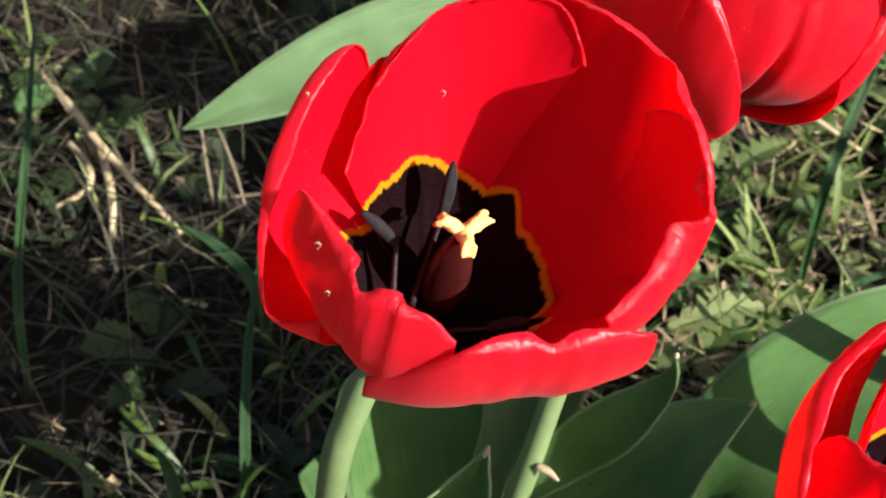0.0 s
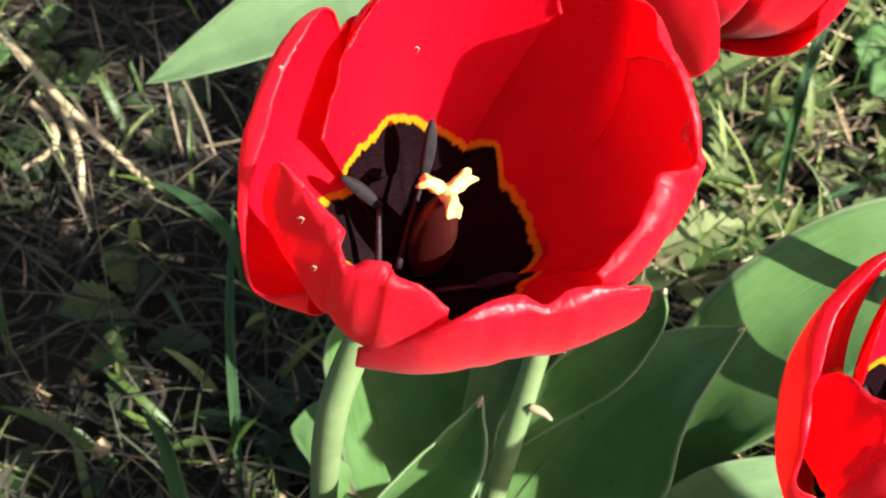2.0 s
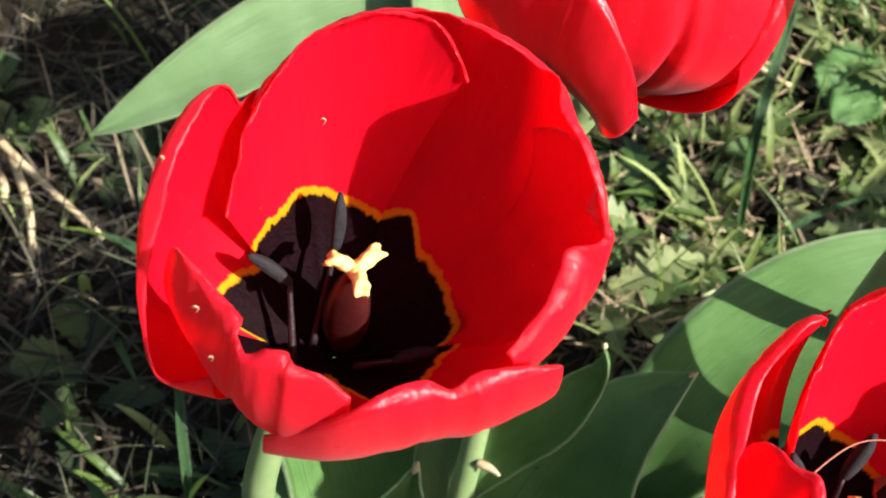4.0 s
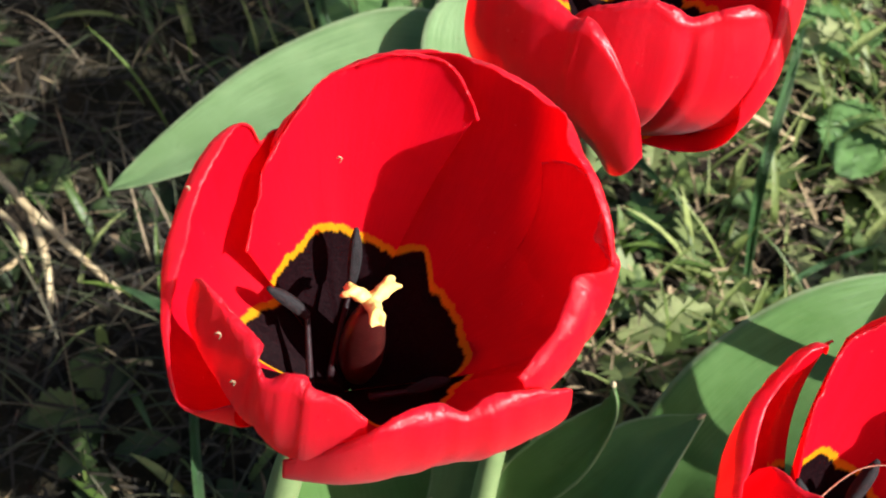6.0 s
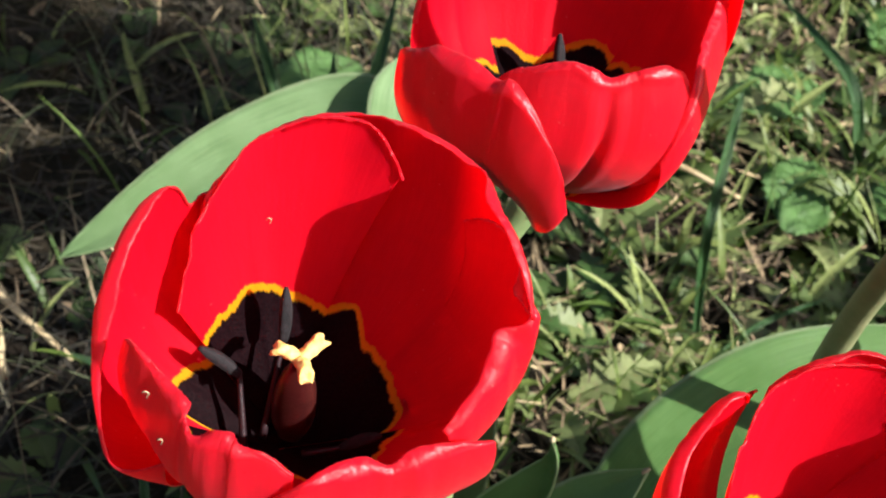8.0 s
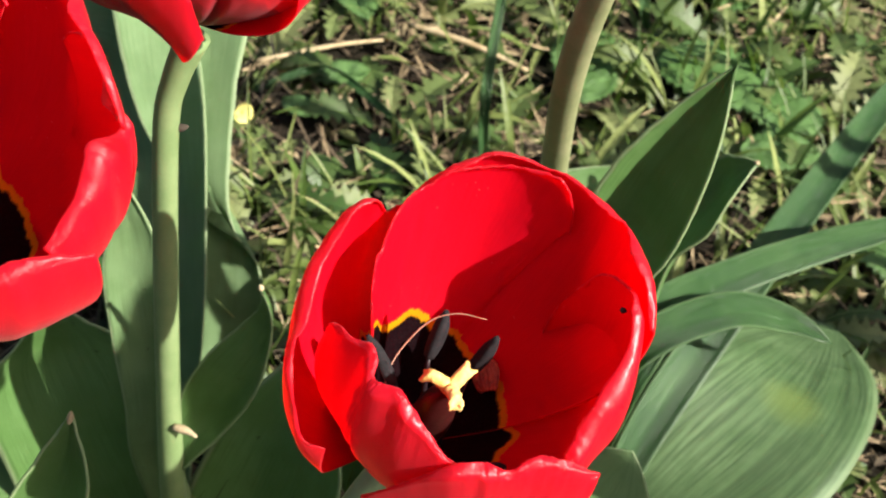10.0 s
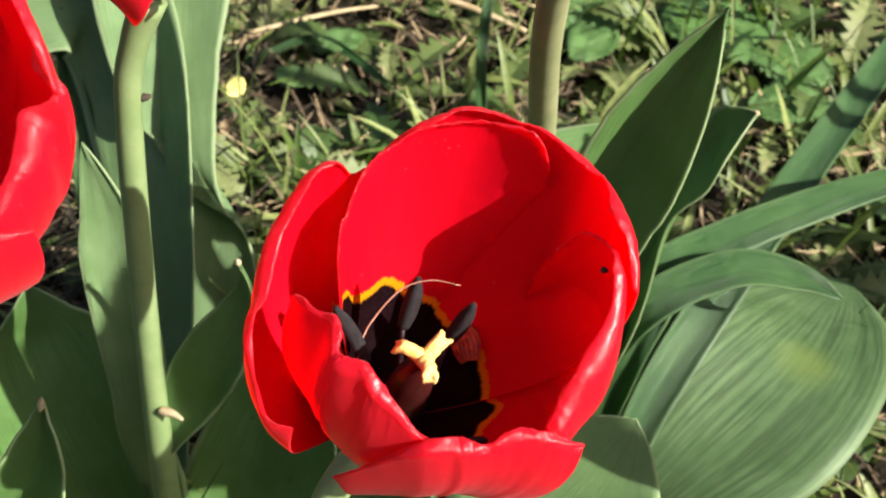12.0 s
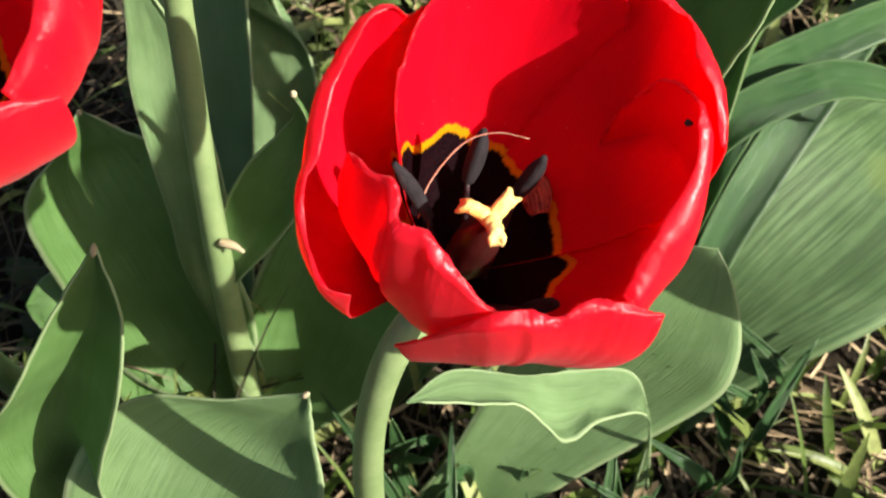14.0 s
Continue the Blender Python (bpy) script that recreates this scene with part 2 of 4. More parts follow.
def tube(points, radii, sides=14, steps=28, lobes=0, lobe=0.0):
    """A round, tapering tube along a smooth curve, closed at both ends."""
    bm = bmesh.new()
    rings, up = [], Vector((0.31, 0.95, 0.05)).normalized()
    for i in range(steps + 1):
        x = i / steps
        p = spline(points, x)
        ahead = (spline(points, min(x + 0.02, 1.0)) - spline(points, max(x - 0.02, 0.0))).normalized()
        side = ahead.cross(up).normalized()
        up = side.cross(ahead).normalized()
        r = spline([(v, 0, 0) for v in radii], x).x
        ring = []
        for j in range(sides):
            a = 2 * math.pi * j / sides
            q = r * (1 + lobe * math.cos(lobes * a))
            ring.append(bm.verts.new(p + side * math.cos(a) * q + up * math.sin(a) * q))
        rings.append(ring)
    for a, b in zip(rings, rings[1:]):
        for j in range(sides):
            bm.faces.new((a[j], a[(j + 1) % sides], b[(j + 1) % sides], b[j]))
    bm.faces.new(rings[0][::-1])
    bm.faces.new(rings[-1])
    return bm


def petal(parent, centre, foot, rim, tucks, layer=0.0, bulge=1.0, seed=0, low=0.3, belly=0.0, cone=0.0, stain=(2.4, 3.3, 2.4), rib=0.0003, shoulder=0.0, waist=1.0):
    """A petal from the flower's foot to its rim. The rim: (degrees round, millimetres out, millimetres up) about the centre.
    tucks: millimetres by which the margin curls inwards, along the rim. stain: centimetres to which the dark foot reaches, along the rim.
    shoulder: 1 where the rim names the outermost line, 0 where it names the torn edge. waist: how narrow the foot is."""
    nu, nv = 46, 120
    centre, foot = Vector(centre), Vector(foot)
    turns = [rim[0][0]]
    for a, _, _ in rim[1:]:
        turns.append(turns[-1] + (a - turns[-1] + 180) % 360 - 180)
    ends = [(t, r, z) for t, (_, r, z) in zip(turns, rim)]
    tucks, stain = [(q, 0, 0) for q in tucks], [(q, 0, 0) for q in stain]
    if turns[-1] < turns[0]:
        ends.reverse()
        tucks.reverse()
        stain.reverse()
    calm = ends
    for _ in range(9):
        calm = [calm[0]] + [tuple((p[n] + 2 * q[n] + o[n]) / 4 for n in range(3)) for p, q, o in zip(calm, calm[1:], calm[2:])] + [calm[-1]]
    usual = sum(q for q, _, _ in tucks) / len(tucks) / 1000
    up, middle = Vector((0, 0, 1)), spline(ends, 0.5).x
    columns = []
    for j in range(nv + 1):
        v = j / nv
        a, r, z = spline(ends, v)
        _, r_calm, z_calm = spline(calm, v)
        shake = noise.noise(Vector((v * 16 + seed * 7.3, seed * 3.1, 0.4)))
        fray = noise.noise(Vector((v * 75 + seed * 5.3, seed, 2.4)))
        r, z, a = (r + layer + 0.12 * shake) / 1000, (z + 0.25 * shake + 0.22 * fray * (0.4 + abs(shake) * 2) + 0.12 * noise.noise(Vector((v * 170 + seed, seed, 6.0)))) / 1000, radians(a)
        out = Vector((math.cos(a), math.sin(a), 0))
        tuck = max(0.1, spline(tucks, v).x) / 1000 * (1 + 0.3 * noise.noise(Vector((v * 9 + seed, seed * 1.7, 0.0))) + 0.08 * noise.noise(Vector((v * 21 + seed, seed * 2.9, 3.0))))
        top = centre + out * (r - shoulder * tuck) + up * z
        start = foot + out * 0.0003 + up * (0.0002 * layer)
        neck = top + out * tuck - up * (0.95 * tuck)
        mild = centre + out * ((r_calm + layer) / 1000 + (0.4 * tuck + 0.6 * usual) * (1 - shoulder)) + up * (z_calm / 1000 - 0.95 * usual)
        rise = neck.z - start.z
        reach = (mild - start).dot(out)
        full = min(1.0, max(0.0, rise / 0.045))
        c1 = start + out * (reach * 0.62 * (1 + (bulge - 1) * full) + 0.007 * full) + up * (low * rise)
        c2 = mild - up * (0.42 * rise) + out * ((0.002 * bulge + belly) * full)
        span = mild - start
        c1 = c1.lerp(start + span * 0.30 + out * 0.005 - up * 0.004, cone)
        c2 = c2.lerp(start + span * 0.68 + out * (0.003 + belly), cone)
        line = []
        bend = 0.80
        for i in range(nu + 1):
            u = i / nu
            if u <= bend:
                w = u / bend
                x = 1 - w
                p = x**3 * start + 3 * x * x * w * c1 + 3 * x * w * w * c2 + w**3 * neck
                edge = 0.0
            else:
                edge = (u - bend) / (1 - bend)
                h = edge * math.pi / 2
                p = neck + (top - neck).dot(up) * math.sin(h) * up + (top - neck).dot(out) * (1 - math.cos(h)) * out
            ripple = noise.noise(Vector((v * 7 + seed, u * 2.2, seed * 2.0))) * 0.0002 * u
            crease = -rib * math.exp(-(((v - 0.5) / 0.035) ** 2)) * math.sin(math.pi * min(u * 1.1, 1.0))
            crinkle = (0.25 + edge) * u * u * (0.00045 * noise.noise(Vector((v * 15 + seed, u * 9, seed))) + 0.0002 * noise.noise(Vector((v * 62, u * 26, seed))))
            p += out * (ripple + crease + crinkle) + up * crinkle
            turn = radians(middle - spline(ends, v).x) * (1 - waist) * max(0.0, 1 - u / 0.82) ** 0.8
            line.append(foot + Matrix.Rotation(turn, 3, "Z") @ (p - foot))
        columns.append(line)
    coords = []
    for j, line in enumerate(columns):
        far, column = 0.0, []
        reach = spline(stain, j / nv).x
        for i, p in enumerate(line):
            far += (p - line[i - 1]).length if i else 0.0
            column.append((2 * j / nv - 1 + 4 * seed, far * 100 - reach))
        coords.append(column)
    ob = part("petal", sheet(columns, coords), PETAL, parent, thick=0.00035)
    ob.data.materials.append(PETAL_OUT)
    ob.modifiers["thickness"].material_offset = 1
    ob.modifiers["thickness"].material_offset_rim = 1
    return ob


def leaf(parent, points, width, face, face_tip=None, fold=0.25, material=None, name="leaf", peak=0.45, foot=0.5, thick=0.0006, seed=0):
    """A long leaf along a smooth curve; face: the way its upper side looks, at the foot and at the tip."""
    nu, nv = 40, 12
    rows, coords = [], []
    face, tip = Vector(face).normalized(), Vector(face_tip or face).normalized()
    length = 0.0
    for i in range(nu + 1):
        u = i / nu
        p = spline(points, u)
        length += (p - spline(points, max(0.0, u - 1 / nu))).length
        ahead = (spline(points, min(1.0, u + 0.02)) - spline(points, max(0.0, u - 0.02))).normalized()
        up = face.lerp(tip, u)
        side = ahead.cross(up).normalized()
        up = side.cross(ahead).normalized()
        if u < peak:
            x = u / peak
            half = foot + (1 - foot) * x * x * (3 - 2 * x)
        else:
            half = max(0.0, 1 - ((u - peak) / (1 - peak)) ** 2.3) ** 0.85
        half *= width / 2 * (1 + 0.05 * noise.noise(Vector((u * 4 + seed, seed * 1.3, 0.0))))
        row, line = [], []
        for j in range(nv + 1):
            v = 2 * j / nv - 1
            lift = fold * half * (abs(v) ** 1.7)
            lift += 0.0008 * noise.noise(Vector((u * 6 + seed, v * 2, seed)))
            row.append(p + side * half * v * (1 - 0.12 * fold * v * v) + up * lift)
            line.append((v + 0.0, length * 10))
        rows.append(row)
        coords.append(line)
    return part(name, sheet(rows, coords), material or LEAF, parent, thick=thick)


def boat_leaf(parent, left, right, sag=0.3, keel=0.0, material=None, seed=0, withered=False):
    """A broad leaf between two smooth margins; sag: how deep it is hollowed, as a share of its width; keel: -1 to 1, where the hollow lies."""
    nu, nv = 48, 20
    rows, coords, face = [], [], Vector((0.0, -0.5, 0.85))
    length = 0.0
    for i in range(nu + 1):
        u = i / nu
        a, b = spline(left, u), spline(right, u)
        middle = (a + b) / 2
        if i:
            length += (middle - before).length
        before = middle
        ahead = (spline(left, min(1.0, u + 0.03)) + spline(right, min(1.0, u + 0.03)) - spline(left, max(0.0, u - 0.03)) - spline(right, max(0.0, u - 0.03))).normalized()
        wide = (b - a).length
        up = (b - a).cross(ahead)
        up = up.normalized() if up.length > 1e-9 else face.copy()
        if up.dot(face) < 0:
            up = -up
        row, line = [], []
        for j in range(nv + 1):
            v = 2 * j / nv - 1
            x = (v - keel) / (1 + keel) if v < keel else (v - keel) / (1 - keel)
            deep = sag * wide * (1 - abs(x) ** 1.6)
            ruffle = 0.0008 * noise.noise(Vector((u * 6 + seed, v * 2, seed)))
            fray = 0.0004 * noise.noise(Vector((u * 22 + seed, v, 1.0)))
            row.append(a.lerp(b, (v + 1) / 2 + fray * v / max(wide, 0.004)) - up * (deep - ruffle))
            line.append((v + 0.0, length * 10))
        rows.append(row)
        coords.append(line)
    ob = part("leaf", sheet(rows, coords), material or LEAF, parent, thick=0.0007)
    if withered:
        end, back = spline(left, 1.0), (spline(left, 0.965) + spline(right, 0.965)) / 2
        part("leaf_tip", tube([back, back.lerp(end, 0.6), end + face * 0.0005], [0.0004, 0.0009, 0.0008, 0.0003], 8, 10), BRACT, ob, "withered brown tip")
    return ob


def dome(length, width, sides=10, steps=10, lobe=0.0):
    """A rounded, slightly grooved pod along +z."""
    return tube([(0, 0, 0), (0, 0, length * 0.5), (0, 0, length)], [width * 0.55, width * 0.95, width * 1.0, width * 0.8, width * 0.25], sides, steps, 3 if lobe else 0, lobe)


def place_bm(bm, start, end):
    """Turns a bmesh built along +z so that it runs from start towards end."""
    turn = (Vector(end) - Vector(start)).to_track_quat("Z", "Y").to_matrix().to_4x4()
    bmesh.ops.transform(bm, matrix=Matrix.Translation(start) @ turn, verts=bm.verts)
    return bm


def pistil(parent, foot, tip, lobes):
    """The ovary with its three-lobed stigma. lobes: three ways in which the lobes point."""
    foot, tip = Vector(foot), Vector(tip)
    tall = (tip - foot).length
    ovary = part("ovary", place_bm(dome(tall * 0.86, 0.0045, 18, 14, 0.07), foot, tip), OVARY, parent, "smooth brownish-red ovary")
    ahead = (tip - foot).normalized()
    for n, way in enumerate(lobes):
        way = Vector(way)
        side = ahead.cross(way).normalized()
        base = foot + (tip - foot) * 0.83
        line = [base - way * 0.15, base + way * 0.4 + ahead * 0.0020, base + way * 0.85 + ahead * 0.0026, base + way * 1.2 + ahead * 0.0010]
        bm = tube(line, [0.0016, 0.0015, 0.0012, 0.0012, 0.0008], 16, 22)
        for vert in bm.verts:
            out = (vert.co - base).dot(way) / way.length_squared
            wide = (vert.co - base).dot(side)
            spread = max(0.0, out - 0.35)
            vert.co += side * wide * spread * 0.55
            vert.co -= way * 0.32 * spread * math.exp(-((wide / 0.0008) ** 2))
            vert.co += side * 0.0004 * noise.noise(vert.co * 700) + ahead * 0.0005 * noise.noise(vert.co * 800 + Vector((3, 1, n)))
        part("stigma_lobe", bm, STIGMA, ovary, "cream-yellow frilled stigma lobe")
    return ovary


def stamen(parent, foot, joint, tip, thick=0.0013):
    """A short dark filament with a long black anther."""
    filament = part("stamen", tube([foot, Vector(foot).lerp(Vector(joint), 0.5), joint], [0.0009, 0.0007, 0.0005], 8, 8), FILAMENT, parent, "dark purple stamen")
    joint, tip = Vector(joint), Vector(tip)
    side = (tip - joint).orthogonal().normalized() * 0.0003
    bm = tube([joint, joint.lerp(tip, 0.5) + side, tip], [thick * 0.7, thick, thick * 1.05, thick * 0.9, thick * 0.35], 12, 14, 4, 0.13)
    part("anther", bm, ANTHER, filament, "black pollen-dusted anther")


# ---- ground ----
def ground_height(x, y):
    near = math.exp(-((x - 0.05) ** 2 + (y - 0.2) ** 2) / 1.2)
    return near * (0.010 * noise.noise(Vector((x * 6, y * 6, 0.3))) + 0.005 * noise.noise(Vector((x * 22, y * 22, 1.3))) + 0.0025 * noise.noise(Vector((x * 70, y * 70, 2.3)))) - 0.004


def build_ground():
    """One sheet, fine near the tulips and coarse far off."""
    steps = [0.012 * n for n in range(60)]
    far = steps[-1]
    while far < 60:
        far *= 1.35
        steps.append(far)
    axis = [-s for s in steps[:0:-1]] + steps
    bm = bmesh.new()
    grid = [[bm.verts.new((x + 0.05, y + 0.22, ground_height(x + 0.05, y + 0.22))) for x in axis] for y in axis]
    for i in range(len(axis) - 1):
        for j in range(len(axis) - 1):
            bm.faces.new((grid[i][j], grid[i][j + 1], grid[i + 1][j + 1], grid[i + 1][j]))
    ob = part("ground", bm, SOIL)
    tagged(ob, "dark crumbly garden soil under grass and litter", "ground", kind="structure")


build_ground()

# ---- the tulip in front, wide open ----
tulip = thing("tulip", (-0.022, 0.02, 0.0), "wide open red tulip with black centre on pale green stem", "tulip", "red tulips")
A_MID, A_FOOT = (0.004, 0.011, 0.246), (0.000, 0.015, 0.238)
petal(tulip, A_MID, A_FOOT, [(134, 35, 40), (127, 37, 45), (113, 38.5, 52), (98, 39, 57), (78, 38.5, 59.5), (63, 38, 62), (50, 40.5, 59.5), (40, 40, 59.5), (28, 38, 62.5), (18, 38.5, 61.5), (7, 41, 58), (0, 43, 50)], [1, 2.5, 3, 2, 1, 2.5, 2.5, 0.5, 3, 2.5, 2, 1], 0.8, seed=1, belly=0.004, cone=0.1, shoulder=1.0, stain=(2.97, 2.97, 2.97, 2.97, 2.97, 3.24, 2.76, 2.69, 2.69, 2.69, 2.69, 2.7, 2.31))
petal(tulip, A_MID, A_FOOT, [(122, 38, 40), (132, 37, 41), (139, 34, 43), (145, 32, 51), (152, 31.5, 54), (163, 31, 53), (172, 31.5, 50), (180, 32.5, 46), (-173, 33.5, 39.5), (-166, 35.5, 33), (-158, 37.5, 25), (-150, 38, 16), (-143, 36, 15), (-135, 29, 18)], [0.3, 0.3, 0.5, 1, 2, 4, 4, 3.5, 4, 2.5, 1, 0.3, 0.2, 0.2], 0.6, seed=2, belly=0.002, stain=(2.41, 2.41, 2.41, 2.41, 2.41, 2.62, 2.75, 2.75, 1.5, 1.3, 1.3, 1.3, 1.3))
petal(tulip, A_MID, A_FOOT, [(-108, 31, 16), (-93, 31.5, 25), (-77, 32.5, 35), (-68, 30.7, 36.5), (-57, 30.5, 36.5), (-50, 33, 34.5), (-42, 33.5, 36.5), (-32, 37, 36), (-22, 42, 33)], [0.3, 0.8, 1.5, 2.5, 3, 1.5, 3, 2, 0.5], 0.6, 1.0, seed=3, belly=0.0, low=0.36, waist=1.0, stain=(0.5, 0.7, 1.2, 2.0, 2.3, 2.3))
petal(tulip, A_MID, A_FOOT, [(162, 28, 27), (150, 29.5, 34), (143, 31, 40.5), (130.5, 33, 46), (116.5, 35.5, 53.5), (98, 37, 58), (79, 37.5, 58.5), (71, 37, 54), (66, 37, 48)], [0.2, 0.2, 0.3, 0.3, 0.5, 0.6, 0.5, 0.3, 0.2], -0.6, seed=4, cone=0.55, waist=0.5, stain=(2.95, 3.05, 3.23, 3.2, 3.35, 3.55, 3.52, 3.36, 3.2, 3.15, 3.1, 3.04, 3.03))
petal(tulip, A_MID, A_FOOT, [(37.7, 35.9, 50.2), (26.9, 36.1, 57.1), (17.6, 38.2, 59.4), (8.1, 40.4, 57.0), (5.0, 40.0, 52.6), (2.4, 42.3, 49.8), (-0.3, 42.5, 48.2), (-1.9, 37.3, 46.3), (-6.1, 37.0, 44.2), (-12.4, 36.3, 39.7), (-19.4, 34.8, 35.5), (-26.2, 33.5, 31.7)], [0.3, 0.5, 1, 1.5, 3, 2.5, 2, 5, 4, 3, 2.5, 2], -0.3, seed=5, belly=0.002, cone=0.0, stain=(2.85, 2.85, 2.92, 3.08, 3.03, 2.9, 2.75, 2.6, 2.45, 2.3, 2.2, 2.2, 2.2))
petal(tulip, A_MID, A_FOOT, [(-167, 32.5, 35.5), (-159, 31.2, 40.5), (-150.0, 29.2, 41.3), (-144.0, 27.7, 39.8), (-135.2, 26.5, 38.9), (-125.7, 26.7, 38.8), (-121.4, 29.0, 37.6), (-115.9, 30.4, 36.7), (-110.3, 28.6, 38.3), (-103.1, 28.0, 39.0), (-98.3, 29.5, 38.6), (-89.0, 29.8, 37.8), (-80.0, 31.3, 34.2)], [0.3, 0.5, 1, 1.5, 2.5, 3, 1.5, 1.5, 3, 3, 2, 1, 0.5], -0.4, 1.2, seed=6, belly=0.003, stain=(2.3, 2.3, 2.3, 2.3, 2.3, 2.3, 2.3, 2.3, 2.3, 2.3, 2.3, 2.3, 2.3))
pistil(tulip, (0.001, 0.0165, 0.242), (0.0045, 0.013, 0.276), [(-0.0055, 0.001, 0.0), (0.004, 0.0045, 0.001), (0.0022, -0.0055, 0.0)])
for foot, joint, tip in [
    ((-0.004, 0.012, 0.245), (-0.002, 0.025, 0.262), (-0.002, 0.029, 0.274)),
    ((-0.007, 0.008, 0.245), (-0.0095, 0.017, 0.259), (-0.0172, 0.016, 0.267)),
    ((0.005, 0.010, 0.244), (0.013, 0.011, 0.247), (0.021, 0.012, 0.252)),
    ((0.004, 0.002, 0.244), (0.010, -0.003, 0.246), (0.014, -0.007, 0.248)),
    ((-0.006, 0.002, 0.243), (-0.009, 0.0, 0.246), (-0.013, -0.002, 0.249)),
]:
    stamen(tulip, foot, joint, tip)
part("stem", tube([(-0.023, 0.038, -0.01), (-0.0210, 0.029, 0.09), (-0.016, 0.007, 0.18), (-0.0125, 0.005, 0.212), (-0.008, 0.009, 0.229), (-0.001, 0.0145, 0.2335)], [0.0042, 0.0040, 0.0038, 0.0037, 0.0034, 0.0030]), STEM, tulip, "pale green smooth stem")
boat_leaf(tulip, [(-0.006, 0.021, -0.002), (-0.029, 0.01, 0.045), (-0.028, 0.008, 0.099), (-0.009, 0.007, 0.136), (0.006, 0.017, 0.161), (0.019, 0.028, 0.178)], [(-0.006, 0.021, -0.002), (-0.002, 0.009, 0.054), (0.003, 0.004, 0.089), (0.018, 0.009, 0.135), (0.023, 0.018, 0.161), (0.019, 0.028, 0.178)], 0.5, 0.1, LEAF, seed=1, withered=True)
boat_leaf(tulip, [(0.005, 0.0, -0.0), (-0.014, 0.002, 0.056), (-0.004, 0.017, 0.087), (0.012, 0.026, 0.097), (0.039, 0.022, 0.106), (0.063, 0.02, 0.116)], [(0.005, 0.0, -0.0), (0.047, -0.006, 0.048), (0.063, -0.003, 0.078), (0.066, 0.002, 0.092), (0.064, 0.012, 0.107), (0.063, 0.02, 0.116)], 0.10, 0.2, LEAF_PALE, seed=2, withered=True)

# ---- the tulip behind it ----
tulip = thing("tulip", (0.028, 0.06, 0.0), "upright red tulip with overlapping petals and leafy stem", "tulip", "red tulips")
B_MID, B_FOOT = (0.050, 0.095, 0.262), (0.0465, 0.087, 0.257)
petal(tulip, B_MID, B_FOOT, [(150, 36, 30), (130, 35, 46), (110, 34, 56), (90, 33, 60), (70, 34, 56), (50, 36, 44)], [1, 2, 1], -0.3, seed=11, stain=(3.1, 3.7, 3.1, 3.8, 3.1))
petal(tulip, B_MID, B_FOOT, [(85, 37, 45), (65, 37, 56), (45, 36, 60), (25, 35, 56), (10, 34, 48)], [1, 2, 1], 0.8, seed=12, stain=(3.0, 3.6, 3.0))
petal(tulip, B_MID, B_FOOT, [(45, 35, 50), (30, 34, 48), (15, 30.5, 43), (0, 27.5, 41), (-15, 27, 40), (-28, 29, 37), (-38, 30.5, 30), (-46, 31, 20)], [0.5, 2, 3, 2.5, 2.5, 2, 0.5], 0.5, seed=13, belly=0.004, stain=(1.6, 1.6, 0.8))
petal(tulip, B_MID, B_FOOT, [(175, 35, 30), (165, 34, 44), (150, 34, 54), (135, 35, 56), (120, 36, 50), (108, 37, 38)], [1, 2, 1], 0.8, seed=14)
petal(tulip, B_MID, B_FOOT, [(-136, 25, 28), (-129, 22.5, 35.5), (-113.5, 20.5, 39.3), (-96.5, 20, 42.5), (-82, 21, 42.8), (-69.6, 22, 40.5), (-61, 22.5, 41.2), (-52, 24, 42.6), (-40, 26, 42.5), (-31, 28, 38), (-33, 31, 28)], [0.5, 1, 1.5, 2, 2.5, 1.5, 2.5, 1.5, 0.5], -0.2, 1.1, seed=15, belly=0.006, rib=0.0026)
petal(tulip, B_MID, B_FOOT, [(178, 37.5, 22), (-170, 37, 30), (-160, 35.5, 35), (-152, 31.5, 38.5), (-137, 28, 39.5), (-123, 27.5, 38.5), (-115, 28, 40.5), (-105.5, 29.5, 38), (-97, 31.5, 32), (-89.5, 33, 24), (-84.5, 33.5, 12.5)], [0.5, 1, 1.5, 3, 3.5, 3, 3, 2, 0.8, 0.3, 0.2], 0.6, 1.15, seed=16, waist=0.6)
pistil(tulip, (0.048, 0.089, 0.261), (0.0525, 0.093, 0.288), [(-0.0045, 0.002, 0.001), (0.003, 0.004, 0.001), (0.003, -0.004, 0.0)])
for foot, joint, tip in [
    ((0.050, 0.096, 0.264), (0.048, 0.104, 0.274), (0.047, 0.108, 0.287)),
    ((0.044, 0.092, 0.264), (0.038, 0.096, 0.270), (0.034, 0.099, 0.278)),
    ((0.056, 0.094, 0.264), (0.063, 0.099, 0.271), (0.067, 0.103, 0.280)),
]:
    stamen(tulip, foot, joint, tip)
stem = part("stem", tube([(0.028, 0.060, -0.01), (0.030, 0.064, 0.06), (0.032, 0.068, 0.116), (0.0345, 0.076, 0.175), (0.0375, 0.083, 0.225), (0.041, 0.085, 0.241), (0.046, 0.0865, 0.2535)], [0.0043, 0.0042, 0.0036, 0.0034, 0.0034, 0.0042]), STEM, tulip, "green stem, browner near the bloom")
part("bract", place_bm(tube([(0, 0, 0), (0.0006, 0, 0.004), (0, 0, 0.008)], [0.0011, 0.0014, 0.0010, 0.0004], 8, 8), (0.0340, 0.0645, 0.1185), (0.0400, 0.0620, 0.1185)), BRACT, stem, "dry straw-coloured bract")
part("knob", tube([(0.0392, 0.0835, 0.2255), (0.0415, 0.0833, 0.2258), (0.0432, 0.0836, 0.2262)], [0.0007, 0.0011, 0.0009, 0.0004], 8, 8), SPECK, stem, "small dark knob")
